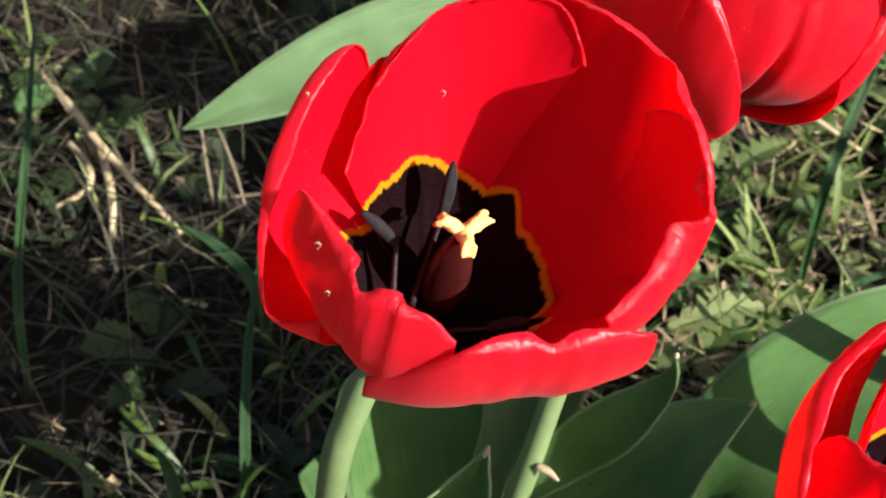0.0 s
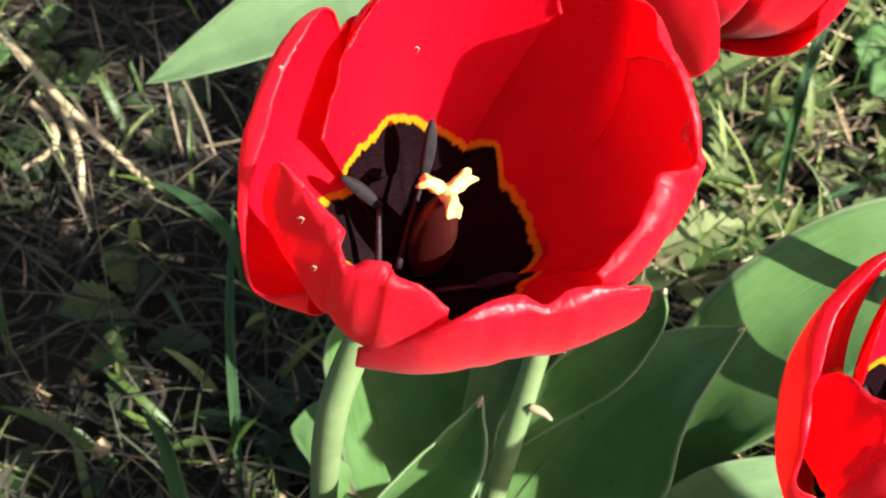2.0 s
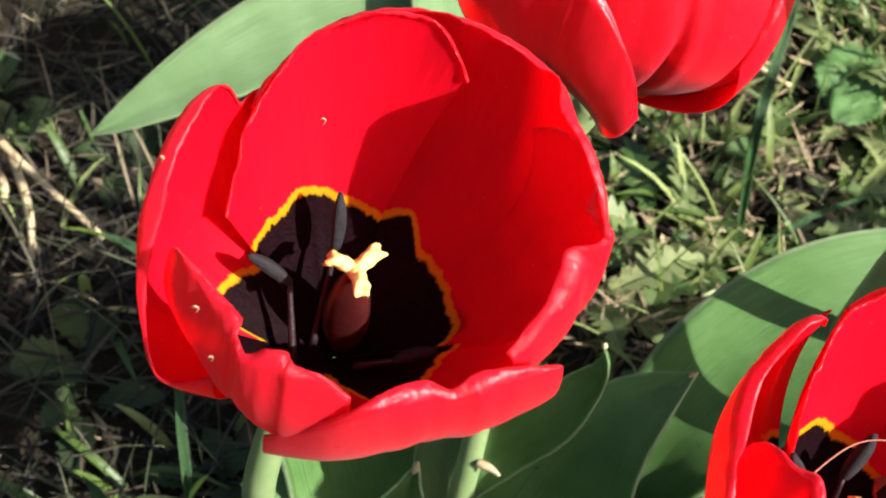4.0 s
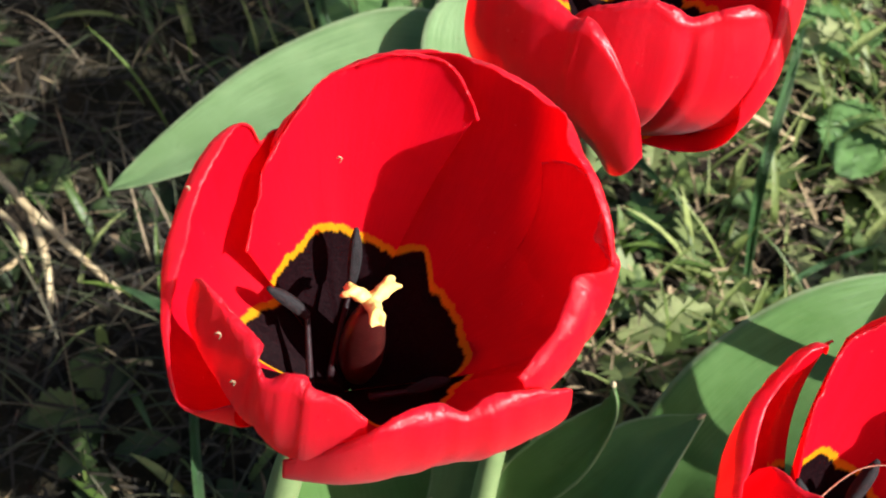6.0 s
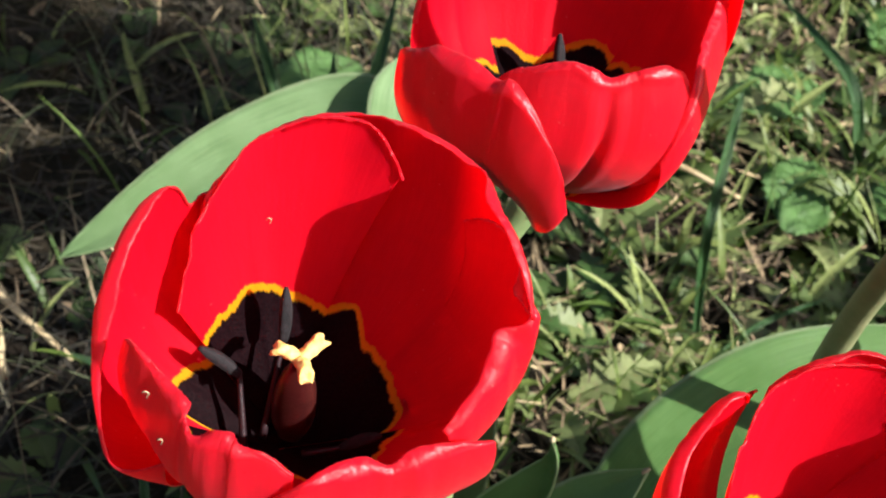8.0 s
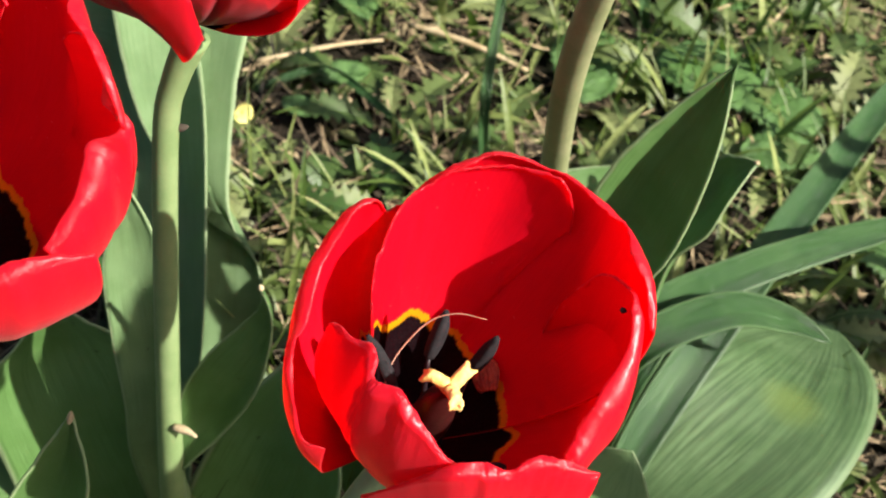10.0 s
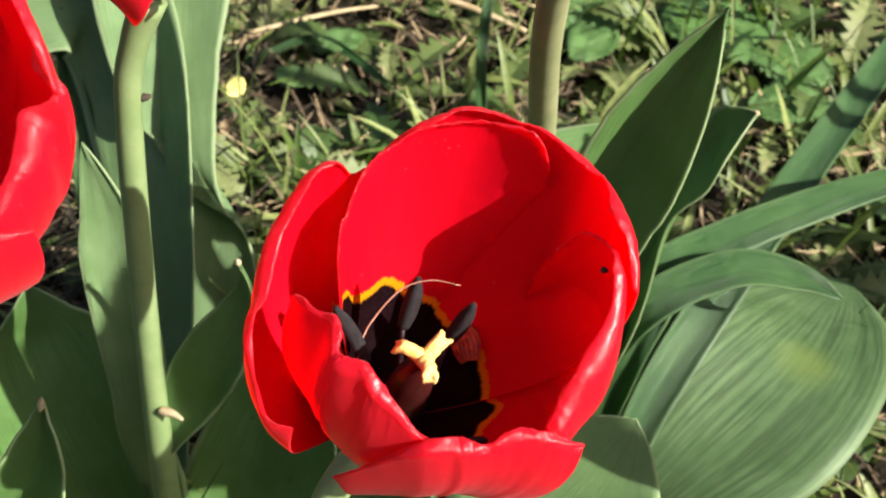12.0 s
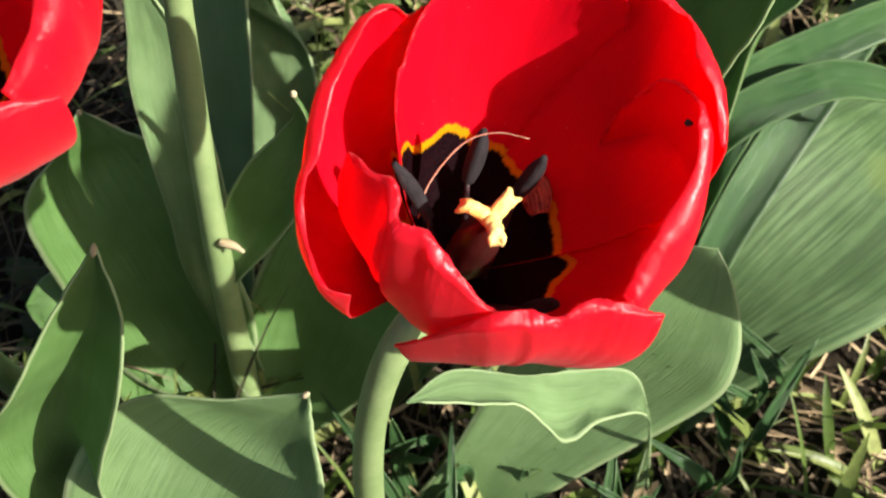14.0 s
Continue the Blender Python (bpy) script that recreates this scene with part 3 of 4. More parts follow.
boat_leaf(tulip, [(0.0335, 0.0685, 0.0988), (0.0356, 0.0707, 0.1246), (0.0435, 0.0733, 0.1426), (0.0546, 0.0736, 0.1587), (0.061, 0.0721, 0.1706), (0.0614, 0.0704, 0.181)], [(0.0349, 0.0643, 0.0952), (0.0473, 0.0695, 0.1076), (0.0574, 0.068, 0.13), (0.0623, 0.0679, 0.1484), (0.0643, 0.0684, 0.1685), (0.0614, 0.0704, 0.181)], 0.15, 0.5, LEAF, seed=3, withered=True)
leaf(tulip, [(0.031, 0.067, 0.03), (0.021, 0.08, 0.075), (0.023, 0.086, 0.105), (0.019, 0.099, 0.142), (0.018, 0.105, 0.16), (0.014, 0.11, 0.182)], 0.020, (0.1, -0.9, 0.4), None, 0.35, material=LEAF_PALE, peak=0.5, foot=0.4, seed=4)
boat_leaf(tulip, [(0.026, 0.062, -0.0), (-0.013, 0.068, 0.02), (-0.03, 0.081, 0.065), (-0.034, 0.09, 0.093), (-0.021, 0.098, 0.111), (-0.012, 0.106, 0.123)], [(0.026, 0.062, -0.0), (0.034, 0.073, 0.050), (0.024, 0.089, 0.088), (0.012, 0.101, 0.109), (-0.002, 0.104, 0.118), (-0.012, 0.106, 0.123)], 0.14, -0.1, LEAF, seed=5, withered=True)
boat_leaf(tulip, [(0.04, 0.05, -0.0), (0.025, 0.073, 0.03), (0.041, 0.094, 0.073), (0.062, 0.104, 0.1), (0.078, 0.109, 0.112), (0.098, 0.109, 0.12)], [(0.04, 0.05, -0.0), (0.074, 0.055, 0.045), (0.084, 0.065, 0.08), (0.084, 0.076, 0.101), (0.09, 0.091, 0.113), (0.098, 0.109, 0.12)], 0.16, -0.3, LEAF, seed=6, withered=True)
leaf(tulip, [(0.022, 0.10, 0.0), (0.016, 0.165, 0.075), (-0.010, 0.245, 0.115), (-0.06, 0.24, 0.11), (-0.132, 0.199, 0.078)], 0.054, (-0.8, -0.5, 0.2), (0.3, -0.4, 0.9), 0.2, material=LEAF_PALE, peak=0.4, seed=7)
boat_leaf(tulip, [(0.034, 0.119, -0.001), (0.018, 0.151, 0.046), (0.016, 0.189, 0.092), (0.004, 0.198, 0.103), (-0.008, 0.218, 0.118), (-0.018, 0.253, 0.139), (-0.004, 0.276, 0.148)], [(0.038, 0.119, -0.001), (0.048, 0.144, 0.044), (0.047, 0.165, 0.071), (0.034, 0.18, 0.089), (0.033, 0.215, 0.117), (0.033, 0.247, 0.136), (-0.004, 0.276, 0.148)], 0.12, 0.0, LEAF_PALE, seed=8)

leaf(tulip, [(-0.008, 0.066, 0.0), (-0.018, 0.076, 0.038), (-0.030, 0.080, 0.048), (-0.044, 0.080, 0.048)], 0.032, (0.2, -0.5, 0.85), None, 0.2, seed=15)
leaf(tulip, [(0.072, 0.070, 0.0), (0.098, 0.082, 0.045), (0.125, 0.093, 0.055), (0.150, 0.105, 0.048)], 0.022, (0.3, -0.45, 0.85), None, 0.25, material=LEAF_PALE, seed=16)

# ---- the second open tulip, lower and nearer ----
tulip = thing("tulip", (0.080, -0.008, 0.0), "open red tulip with black centre and curled petal rims", "tulip", "red tulips")
second_tulip = tulip
C_MID, C_FOOT = (0.113, 0.004, 0.214), (0.102, 0.004, 0.210)
petal(tulip, C_MID, C_FOOT, [(114, 31.5, 46), (102, 32.5, 51.5), (89, 33.5, 55), (81, 34, 56.5), (68, 34.5, 55), (55, 35, 54), (41, 36, 53.5), (31, 36, 52), (17, 36, 53), (8, 36, 51), (-4, 36, 45)], [1, 2, 2.5, 1.5, 1, 0.5, 2.5, 1.2, 3, 2.5, 1], 0.5, seed=21, cone=0.2, shoulder=1.0, stain=(2.48, 2.48, 2.48, 2.48, 2.48, 2.48, 2.35, 2.28, 2.35, 2.4, 2.34, 2.3, 2.27))
petal(tulip, C_MID, C_FOOT, [(112, 36, 38), (121, 33, 41), (128, 29, 47), (134, 27, 53), (139, 27, 55), (148, 28, 54), (156, 29, 50), (164, 30, 46.5), (-176, 31, 43), (-165, 34, 43), (-156, 36, 42), (-151, 37, 36), (-148, 36.5, 26), (-142, 33, 24)], [0.3, 0.3, 0.5, 1, 2, 3, 3.5, 3.5, 3, 2, 1.5, 0.6, 0.3, 0.3], 0.6, seed=22, belly=0.002, stain=(2.43, 2.43, 2.43, 2.43, 1.3, 1.3, 1.3, 1.3, 1.3, 1.3, 1.3, 1.3, 1.3))
petal(tulip, C_MID, C_FOOT, [(-126, 31.5, 16), (-110, 29.5, 26), (-94, 28.5, 34), (-82, 28, 34.5), (-73, 29.5, 33), (-62, 29, 34.5), (-53, 32, 33.5), (-44, 36.5, 29.5)], [0.3, 0.8, 2, 3, 1.5, 2.5, 2, 0.5], 0.6, 0.95, seed=23, belly=0.0, waist=0.5, stain=(0.5, 0.7, 1.2, 2.0, 2.3, 2.3))
petal(tulip, C_MID, C_FOOT, [(168, 20, 26), (156, 22, 38), (147, 23.5, 43), (140, 24, 45), (127, 27, 47.5), (115, 30, 49), (101, 31, 52), (87, 32, 53.5), (73, 33, 54), (58, 33, 55), (51, 33, 50), (50, 33, 42)], [0.2, 0.2, 0.3, 0.5, 0.5, 0.3, 0.2], -0.6, seed=24, cone=0.5, waist=0.6, stain=(3.42, 3.3, 3.09, 2.87, 2.73, 2.7, 2.89, 2.87, 2.69, 2.64, 2.61, 2.61, 2.61))
petal(tulip, C_MID, C_FOOT, [(42, 24, 18), (36, 24.5, 30), (29, 27, 39), (23, 29.5, 45), (10, 32, 48), (0, 32, 48), (-10, 32, 44), (-26, 30, 40), (-38, 29.5, 35), (-49, 30.5, 30)], [0.2, 0.2, 0.3, 0.5, 1, 2, 2.5, 4, 3.5, 3], -0.3, 1.1, seed=25, belly=0.002, cone=0.0, stain=(2.39, 2.39, 2.39, 2.39, 2.39, 2.39, 2.39, 2.39, 2.54, 2.24, 2.19, 2.19, 2.19))
petal(tulip, C_MID, C_FOOT, [(176, 28.5, 33.0), (-178, 27.5, 39.0), (-171, 25.8, 42.0), (-162, 24.0, 43.0), (-152.7, 21.5, 44.5), (-143.9, 22.0, 43.7), (-139.2, 24.0, 41.8), (-134.2, 23.9, 42.0), (-124.6, 22.6, 42.2), (-116.1, 23.7, 40.3), (-106.4, 25.1, 37.1), (-97.9, 27.3, 33.9), (-92.0, 27.5, 31.1)], [0.3, 0.5, 1, 1, 1.5, 2.5, 1.5, 3, 3, 2.5, 2, 1, 0.5], -0.4, 1.2, seed=26, belly=0.004, stain=(2.3, 2.3, 2.3, 2.3, 2.3, 2.3, 2.3, 2.3, 2.3, 2.3, 2.3, 2.3, 2.3))
pistil(tulip, (0.104, 0.003, 0.213), (0.1115, -0.003, 0.246), [(-0.0055, 0.002, 0.0), (0.004, 0.004, 0.001), (0.001, -0.0055, 0.0)])
for foot, joint, tip in [
    ((0.105, 0.002, 0.216), (0.106, 0.009, 0.236), (0.109, 0.013, 0.247)),
    ((0.100, -0.002, 0.216), (0.099, 0.003, 0.233), (0.093, 0.006, 0.246)),
    ((0.109, 0.0, 0.216), (0.115, 0.009, 0.231), (0.120, 0.010, 0.243)),
    ((0.109, -0.006, 0.215), (0.117, -0.009, 0.220), (0.123, -0.012, 0.228)),
]:
    stamen(tulip, foot, joint, tip, 0.0015)
part("stem", tube([(0.080, -0.008, -0.01), (0.080, -0.008, 0.08), (0.083, -0.009, 0.15), (0.090, -0.007, 0.192), (0.101, 0.003, 0.206)], [0.0042, 0.0040, 0.0037, 0.0036, 0.0042]), STEM, tulip, "pale green curved stem")
boat_leaf(tulip, [(0.160, 0.036, 0.0), (0.1577, 0.0316, 0.0772), (0.1425, 0.025, 0.0913), (0.1324, 0.0167, 0.095), (0.1205, 0.0195, 0.1111), (0.1085, 0.0183, 0.1156), (0.0892, 0.0155, 0.1217)], [(0.166, 0.040, 0.0), (0.1577, 0.0316, 0.0772), (0.1517, 0.04, 0.0917), (0.1349, 0.0357, 0.1015), (0.1205, 0.0295, 0.1101), (0.1008, 0.0266, 0.1185), (0.0892, 0.0155, 0.1217)], 0.3, -0.45, LEAF_PALE, seed=9)
leaf(tulip, [(0.10, 0.03, 0.0), (0.135, 0.045, 0.06), (0.155, 0.052, 0.10), (0.172, 0.062, 0.125)], 0.062, (0.1, -0.7, 0.7), None, 0.15, material=LEAF_PALE, peak=0.55, seed=10)

# ---- the fourth tulip, whose bloom stands above the others ----
tulip = thing("tulip", (0.148, 0.16, 0.0), "tall red tulip with thick brownish-green stem and broad leaves", "tulip", "red tulips")
tall_tulip = tulip
D_MID, D_FOOT = (0.160, 0.034, 0.426), (0.155, 0.036, 0.416)
for n in range(6):
    a = 60 * n + 10
    petal(tulip, D_MID, D_FOOT, [(a - 52, 36, 32), (a - 36, 37, 46), (a - 14, 36, 57), (a, 35, 60), (a + 14, 36, 57), (a + 36, 37, 46), (a + 52, 36, 32)], [0.5, 2, 2.5, 2, 0.5], 0.9 if n % 2 else -0.5, seed=30 + n)
part("stem", tube([(0.148, 0.16, -0.01), (0.143, 0.125, 0.16), (0.137, 0.088, 0.25), (0.140, 0.062, 0.315), (0.147, 0.046, 0.37), (0.155, 0.036, 0.412)], [0.0045, 0.0042, 0.0038, 0.0036, 0.0036, 0.0044]), STEM_BROWN, tulip, "brownish-green curved stem")
boat_leaf(tulip, [(0.15, 0.099, 0.021), (0.146, 0.098, 0.11), (0.149, 0.105, 0.161), (0.155, 0.11, 0.192), (0.169, 0.114, 0.214), (0.185, 0.116, 0.232)], [(0.15, 0.099, 0.021), (0.161, 0.09, 0.124), (0.169, 0.091, 0.161), (0.177, 0.093, 0.186), (0.183, 0.103, 0.212), (0.185, 0.116, 0.232)], 0.28, -0.3, LEAF, seed=11)
boat_leaf(tulip, [(0.165, 0.12, 0.02), (0.174, 0.124, 0.104), (0.186, 0.139, 0.144), (0.195, 0.145, 0.167), (0.202, 0.141, 0.174), (0.207, 0.137, 0.176)], [(0.165, 0.12, 0.02), (0.178, 0.112, 0.096), (0.184, 0.121, 0.14), (0.193, 0.121, 0.159), (0.2, 0.128, 0.17), (0.207, 0.137, 0.176)], 0.2, -0.4, LEAF, seed=12, withered=True)
leaf(tulip, [(0.085, 0.105, 0.02), (0.105, 0.118, 0.08), (0.138, 0.140, 0.120), (0.188, 0.165, 0.142)], 0.054, (-0.2, -0.6, 0.75), None, 0.2, seed=13)
leaf(tulip, [(0.165, 0.075, 0.005), (0.205, 0.105, 0.045), (0.243, 0.14, 0.055), (0.281, 0.195, 0.028)], 0.085, (-0.35, -0.5, 0.75), None, 0.12, material=LEAF_OLD, peak=0.5, seed=14)
for n, (points, width) in enumerate([
    ([(0.165, 0.13, 0.02), (0.180, 0.128, 0.10), (0.215, 0.150, 0.105), (0.275, 0.182, 0.10), (0.33, 0.21, 0.085)], 0.014),
    ([(0.165, 0.12, 0.02), (0.177, 0.118, 0.095), (0.208, 0.130, 0.11), (0.235, 0.137, 0.10), (0.252, 0.132, 0.095)], 0.014),
    ([(0.170, 0.07, 0.01), (0.190, 0.115, 0.05), (0.235, 0.180, 0.075), (0.30, 0.275, 0.08), (0.34, 0.33, 0.075)], 0.017),
    ([(0.17, 0.11, 0.01), (0.180, 0.120, 0.07), (0.195, 0.14, 0.09), (0.205, 0.155, 0.095)], 0.012),
]):
    leaf(tulip, points, width, (0.0, -0.5, 0.9), None, 0.5, material=BLADE, name="strap_leaf", peak=0.35, seed=40 + n)


# ---- grass, weeds and litter ----
def strips(name, count, area, length, width, lean, material, label, category, seed, rest=0.0, segments=5, keep=None, flat=False):
    """Many thin bent blades in one mesh, each of them its own island."""
    rng = np.random.default_rng(seed)
    verts, faces = [], []
    made = 0
    while made < count:
        x, y = rng.uniform(area[0], area[1]), rng.uniform(area[2], area[3])
        chance = rng.uniform()
        if keep is not None and chance > keep(x, y):
            continue
        made += 1
        long, wide = rng.uniform(*length), rng.uniform(*width)
        turn, tip = rng.uniform(0, 2 * np.pi), rng.uniform(*lean)
        sway = rng.normal(0, 0.25)
        p = np.array([x, y, ground_height(x, y) + rng.uniform(0, rest) - 0.001])
        first = len(verts)
        for i in range(segments + 1):
            u = i / segments
            angle = tip if flat else tip * (0.35 + 0.9 * u)
            head = turn + sway * u
            go = np.array([np.sin(angle) * np.cos(head), np.sin(angle) * np.sin(head), np.cos(angle)])
            if i:
                p = p + go * long / segments
                p[2] = max(p[2], ground_height(p[0], p[1]) + 0.001)
            side = np.array([-np.sin(head), np.cos(head), 0.25 * np.sin(sway * 3)])
            half = wide / 2 * (0.8 + 0.4 * u) * (1 - u**3) + wide * 0.03
            crest = np.array([0, 0, 1.0]) * half * 0.5
            verts += [p - side * half + crest, p - crest * 0.2, p + side * half + crest]
            if i:
                a, b = first + 3 * (i - 1), first + 3 * i
                faces += [(a, a + 1, b + 1, b), (a + 1, a + 2, b + 2, b + 1)]
    mesh = bpy.data.meshes.new(name)
    mesh.from_pydata([tuple(v) for v in verts], [], faces)
    mesh.materials.append(material)
    mesh.polygons.foreach_set("use_smooth", [True] * len(mesh.polygons))
    return tagged(new(name, mesh), label, category, kind="stuff")


GREENS = [(0.0, (0.030, 0.065, 0.013)), (0.3, (0.082, 0.130, 0.022)), (0.65, (0.165, 0.200, 0.055)), (1.0, (0.27, 0.31, 0.105))]
TANS = [(0.0, (0.035, 0.026, 0.017)), (0.35, (0.13, 0.093, 0.056)), (0.75, (0.31, 0.225, 0.125)), (1.0, (0.60, 0.47, 0.27))]
GRASS = strewn("meadow_grass", GREENS, 0.45, 0.25, (0.18, 0.36, 0.03))
LITTER = strewn("dry_litter", TANS, 0.85, 0.08, (0.4, 0.3, 0.12))
WEED = strewn("weed_leaf", [(0.0, (0.040, 0.085, 0.018)), (0.5, (0.105, 0.145, 0.042)), (1.0, (0.23, 0.255, 0.10))], 0.5, 0.2, (0.18, 0.36, 0.03))
# the weed colours again, darkened to put shade into the bed's left side
WEED_SHADED = strewn("shaded_weed_leaf", [(0.0, (0.014, 0.026, 0.007)), (0.5, (0.028, 0.050, 0.012)), (1.0, (0.055, 0.085, 0.020))], 0.6, 0.2, (0.10, 0.22, 0.02))
AREA = (-0.55, 0.62, -0.16, 0.95)


def lush(x, y):
    """More grass behind and beside the bed, less on its shaded side."""
    patch = 0.5 + 0.5 * noise.noise(Vector((x * 9, y * 9, 5.0)))
    if (x - 0.05) ** 2 + (y - 0.345) ** 2 < 0.05**2:
        return 0.05
    return (0.05 + 0.70 / (1 + math.exp(-(x + 0.03) * 22))) * (0.35 + patch)


def bare(x, y):
    return 0.75 - 0.55 * noise.noise(Vector((x * 9, y * 9, 5.0))) if x > -0.05 else 0.06 - 0.05 * noise.noise(Vector((x * 12, y * 12, 2.0)))


strips("grass", 3300, AREA, (0.014, 0.055), (0.0022, 0.0058), (0.35, 1.5), GRASS, "short green meadow grass among the litter", "grass", 3, 0.0, 5, lush)
strips("fine_grass", 3000, AREA, (0.02, 0.075), (0.0009, 0.0020), (0.3, 1.4), GRASS, "thin green grass blades between the weeds", "grass", 8, 0.0, 5, lush)
strips("dry_litter", 17000, AREA, (0.005, 0.030), (0.0005, 0.0017), (1.25, 1.75), LITTER, "dry straw and dead grass lying on the soil", "litter", 4, 0.014, 3, bare, True)
strips("dead_leaves", 2600, AREA, (0.005, 0.014), (0.0025, 0.0065), (1.2, 1.8), LITTER, "crumbled dry brown leaf scraps on the soil", "litter", 14, 0.010, 3, bare, True)


# litter in darkened colours, which carry the shade on the soil left of the bed
LITTER_SHADED = strewn("shaded_litter", [(0.0, (0.009, 0.008, 0.006)), (0.5, (0.022, 0.018, 0.012)), (0.85, (0.042, 0.033, 0.021)), (1.0, (0.10, 0.078, 0.046))], 0.85, 0.05, (0.1, 0.08, 0.04))
strips("shaded_litter", 7000, (-0.5, 0.03, -0.1, 0.55), (0.006, 0.034), (0.0006, 0.0020), (1.1, 1.75), LITTER_SHADED, "stalks and leaf bits on the soil, darkened for shade", "litter", 33, 0.016, 4, None, True)
# stalk colours kept low to stand in for the shade on this side
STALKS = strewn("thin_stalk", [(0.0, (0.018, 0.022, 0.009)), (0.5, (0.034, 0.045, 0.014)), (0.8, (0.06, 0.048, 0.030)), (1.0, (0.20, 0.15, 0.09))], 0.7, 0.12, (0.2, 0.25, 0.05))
strips("thin_stalks", 1500, (-0.5, 0.02, -0.02, 0.6), (0.025, 0.085), (0.0005, 0.0014), (0.7, 1.65), STALKS, "thin dead and green stalks, darkened for shade, crossing over dark soil", "stalks", 31, 0.02, 6)


MEADOW = (-2.6, 2.8, -1.9, 3.6)


def around(x, y):
    """Coarser grass everywhere but in the bed and close before it."""
    inside = AREA[0] < x < AREA[1] and -0.32 < y < AREA[3]
    return 0.0 if inside else 0.6 + 0.4 * noise.noise(Vector((x * 3, y * 3, 9.0)))


strips("meadow_grass", 15000, MEADOW, (0.03, 0.10), (0.006, 0.014), (0.3, 1.4), GRASS, "coarse green meadow grass around the bed", "grass", 21, 0.0, 3, around)


def weeds(name, count, area, seed, size, label, feathery=False, material=None):
    """Low rosettes of lobed or feathery leaves in one mesh."""
    rng = np.random.default_rng(seed)
    verts, faces = [], []
    for _ in range(count):
        cx, cy = rng.uniform(area[0], area[1]), rng.uniform(area[2], area[3])
        for _ in range(rng.integers(3, 8)):
            turn, rise = rng.uniform(0, 2 * np.pi), rng.uniform(0.15, 0.9)
            long = rng.uniform(*size)
            ahead = np.array([math.cos(turn) * math.cos(rise), math.sin(turn) * math.cos(rise), math.sin(rise)])
            side = np.array([-math.sin(turn), math.cos(turn), rng.uniform(-0.4, 0.4)])
            base = np.array([cx, cy, ground_height(cx, cy)]) + ahead * long * 0.2
            steps, first = 14, len(verts)
            for i in range(steps + 1):
                u = i / steps
                p = base + ahead * long * u - np.array([0, 0, 0.5 * long * u * u * math.sin(rise) + 0.12 * long * u * u])
                p[2] = max(p[2], ground_height(p[0], p[1]) + 0.002)
                tooth = (0.45 + 0.55 * (i % 2)) if feathery else (0.78 + 0.22 * (i % 2))
                half = long * (0.20 if feathery else 0.27) * math.sin(math.pi * min(1.0, 0.06 + u * 0.94)) ** 0.8 * tooth
                lift = np.array([0, 0, 0.3 * half])
                verts += [p - side * half + lift, p, p + side * half + lift]
                if i:
                    a, b = first + 3 * (i - 1), first + 3 * i
                    faces += [(a, a + 1, b + 1, b), (a + 1, a + 2, b + 2, b + 1)]
    mesh = bpy.data.meshes.new(name)
    mesh.from_pydata([tuple(v) for v in verts], [], faces)
    mesh.materials.append(material or WEED)
    return tagged(new(name, mesh), label, "weeds", kind="stuff")


weeds("weeds", 170, (-0.52, -0.01, 0.03, 0.9), 7, (0.013, 0.034), "small lobed weeds beside the bed, darkened for shade", False, WEED_SHADED)
weeds("weeds", 260, (-0.02, 0.6, 0.12, 0.85), 5, (0.010, 0.030), "small lobed weeds growing between the grass")
weeds("weeds", 26, (-0.10, 0.0, 0.385, 0.55), 17, (0.016, 0.036), "sunlit lobed weeds at the edge of the grass")
weeds("weeds", 9, (-0.25, -0.195, 0.255, 0.285), 18, (0.012, 0.026), "small pale green weeds in a sunny spot")
weeds("feathery_weeds", 130, (0.02, 0.6, 0.2, 0.85), 6, (0.025, 0.055), "feathery toothed weeds in the grass", True)


# ---- single blades, stalks and bits ----
def blade(points, width, label, seed=0):
    ob = leaf(None, points, width, (0.0, -0.6, 0.8), None, 0.5, material=BLADE, name="grass_blade", peak=0.3, foot=0.7, thick=0.0003, seed=seed)
    return tagged(ob, label, "grass blade", "single grass blades")


blade([(0.137, 0.275, 0.0), (0.132, 0.290, 0.05), (0.136, 0.320, 0.09), (0.138, 0.333, 0.103)], 0.0052, "tall upright green grass blade behind the tulips", seed=1)
blade([(0.222, 0.40, 0.0), (0.21, 0.415, 0.045), (0.192, 0.45, 0.05), (0.176, 0.50, 0.04)], 0.0065, "broad arching green grass blade in the meadow", seed=2)
blade([(-0.050, 0.285, 0.0), (-0.042, 0.295, 0.08), (-0.043, 0.318, 0.105)], 0.0055, "green grass blade standing behind a pale leaf", seed=3)
blade([(-0.028, 0.275, 0.0), (-0.024, 0.290, 0.09), (-0.020, 0.345, 0.12)], 0.0075, "wide green grass blade standing behind a pale leaf", seed=4)
blade([(-0.062, 0.285, 0.0), (-0.066, 0.302, 0.08), (-0.082, 0.330, 0.11)], 0.006, "curved green grass blade behind a pale leaf", seed=5)
blade([(-0.078, 0.155, 0.0), (-0.090, 0.168, 0.03), (-0.110, 0.180, 0.035), (-0.130, 0.188, 0.033)], 0.0055, "bent green grass blade in the shade", seed=6)
blade([(-0.055, 0.020, 0.0), (-0.066, 0.032, 0.06), (-0.076, 0.045, 0.085), (-0.084, 0.050, 0.095)], 0.006, "bright green grass blade near a tulip stem", seed=7)
blade([(-0.060, 0.070, 0.0), (-0.074, 0.110, 0.05), (-0.088, 0.165, 0.06)], 0.0038, "thin upright green blade in the shade", seed=8)
blade([(-0.165, 0.11, 0.0), (-0.180, 0.14, 0.03), (-0.205, 0.21, 0.05), (-0.230, 0.27, 0.05)], 0.0040, "long green grass blade leaning on the soil", seed=9)
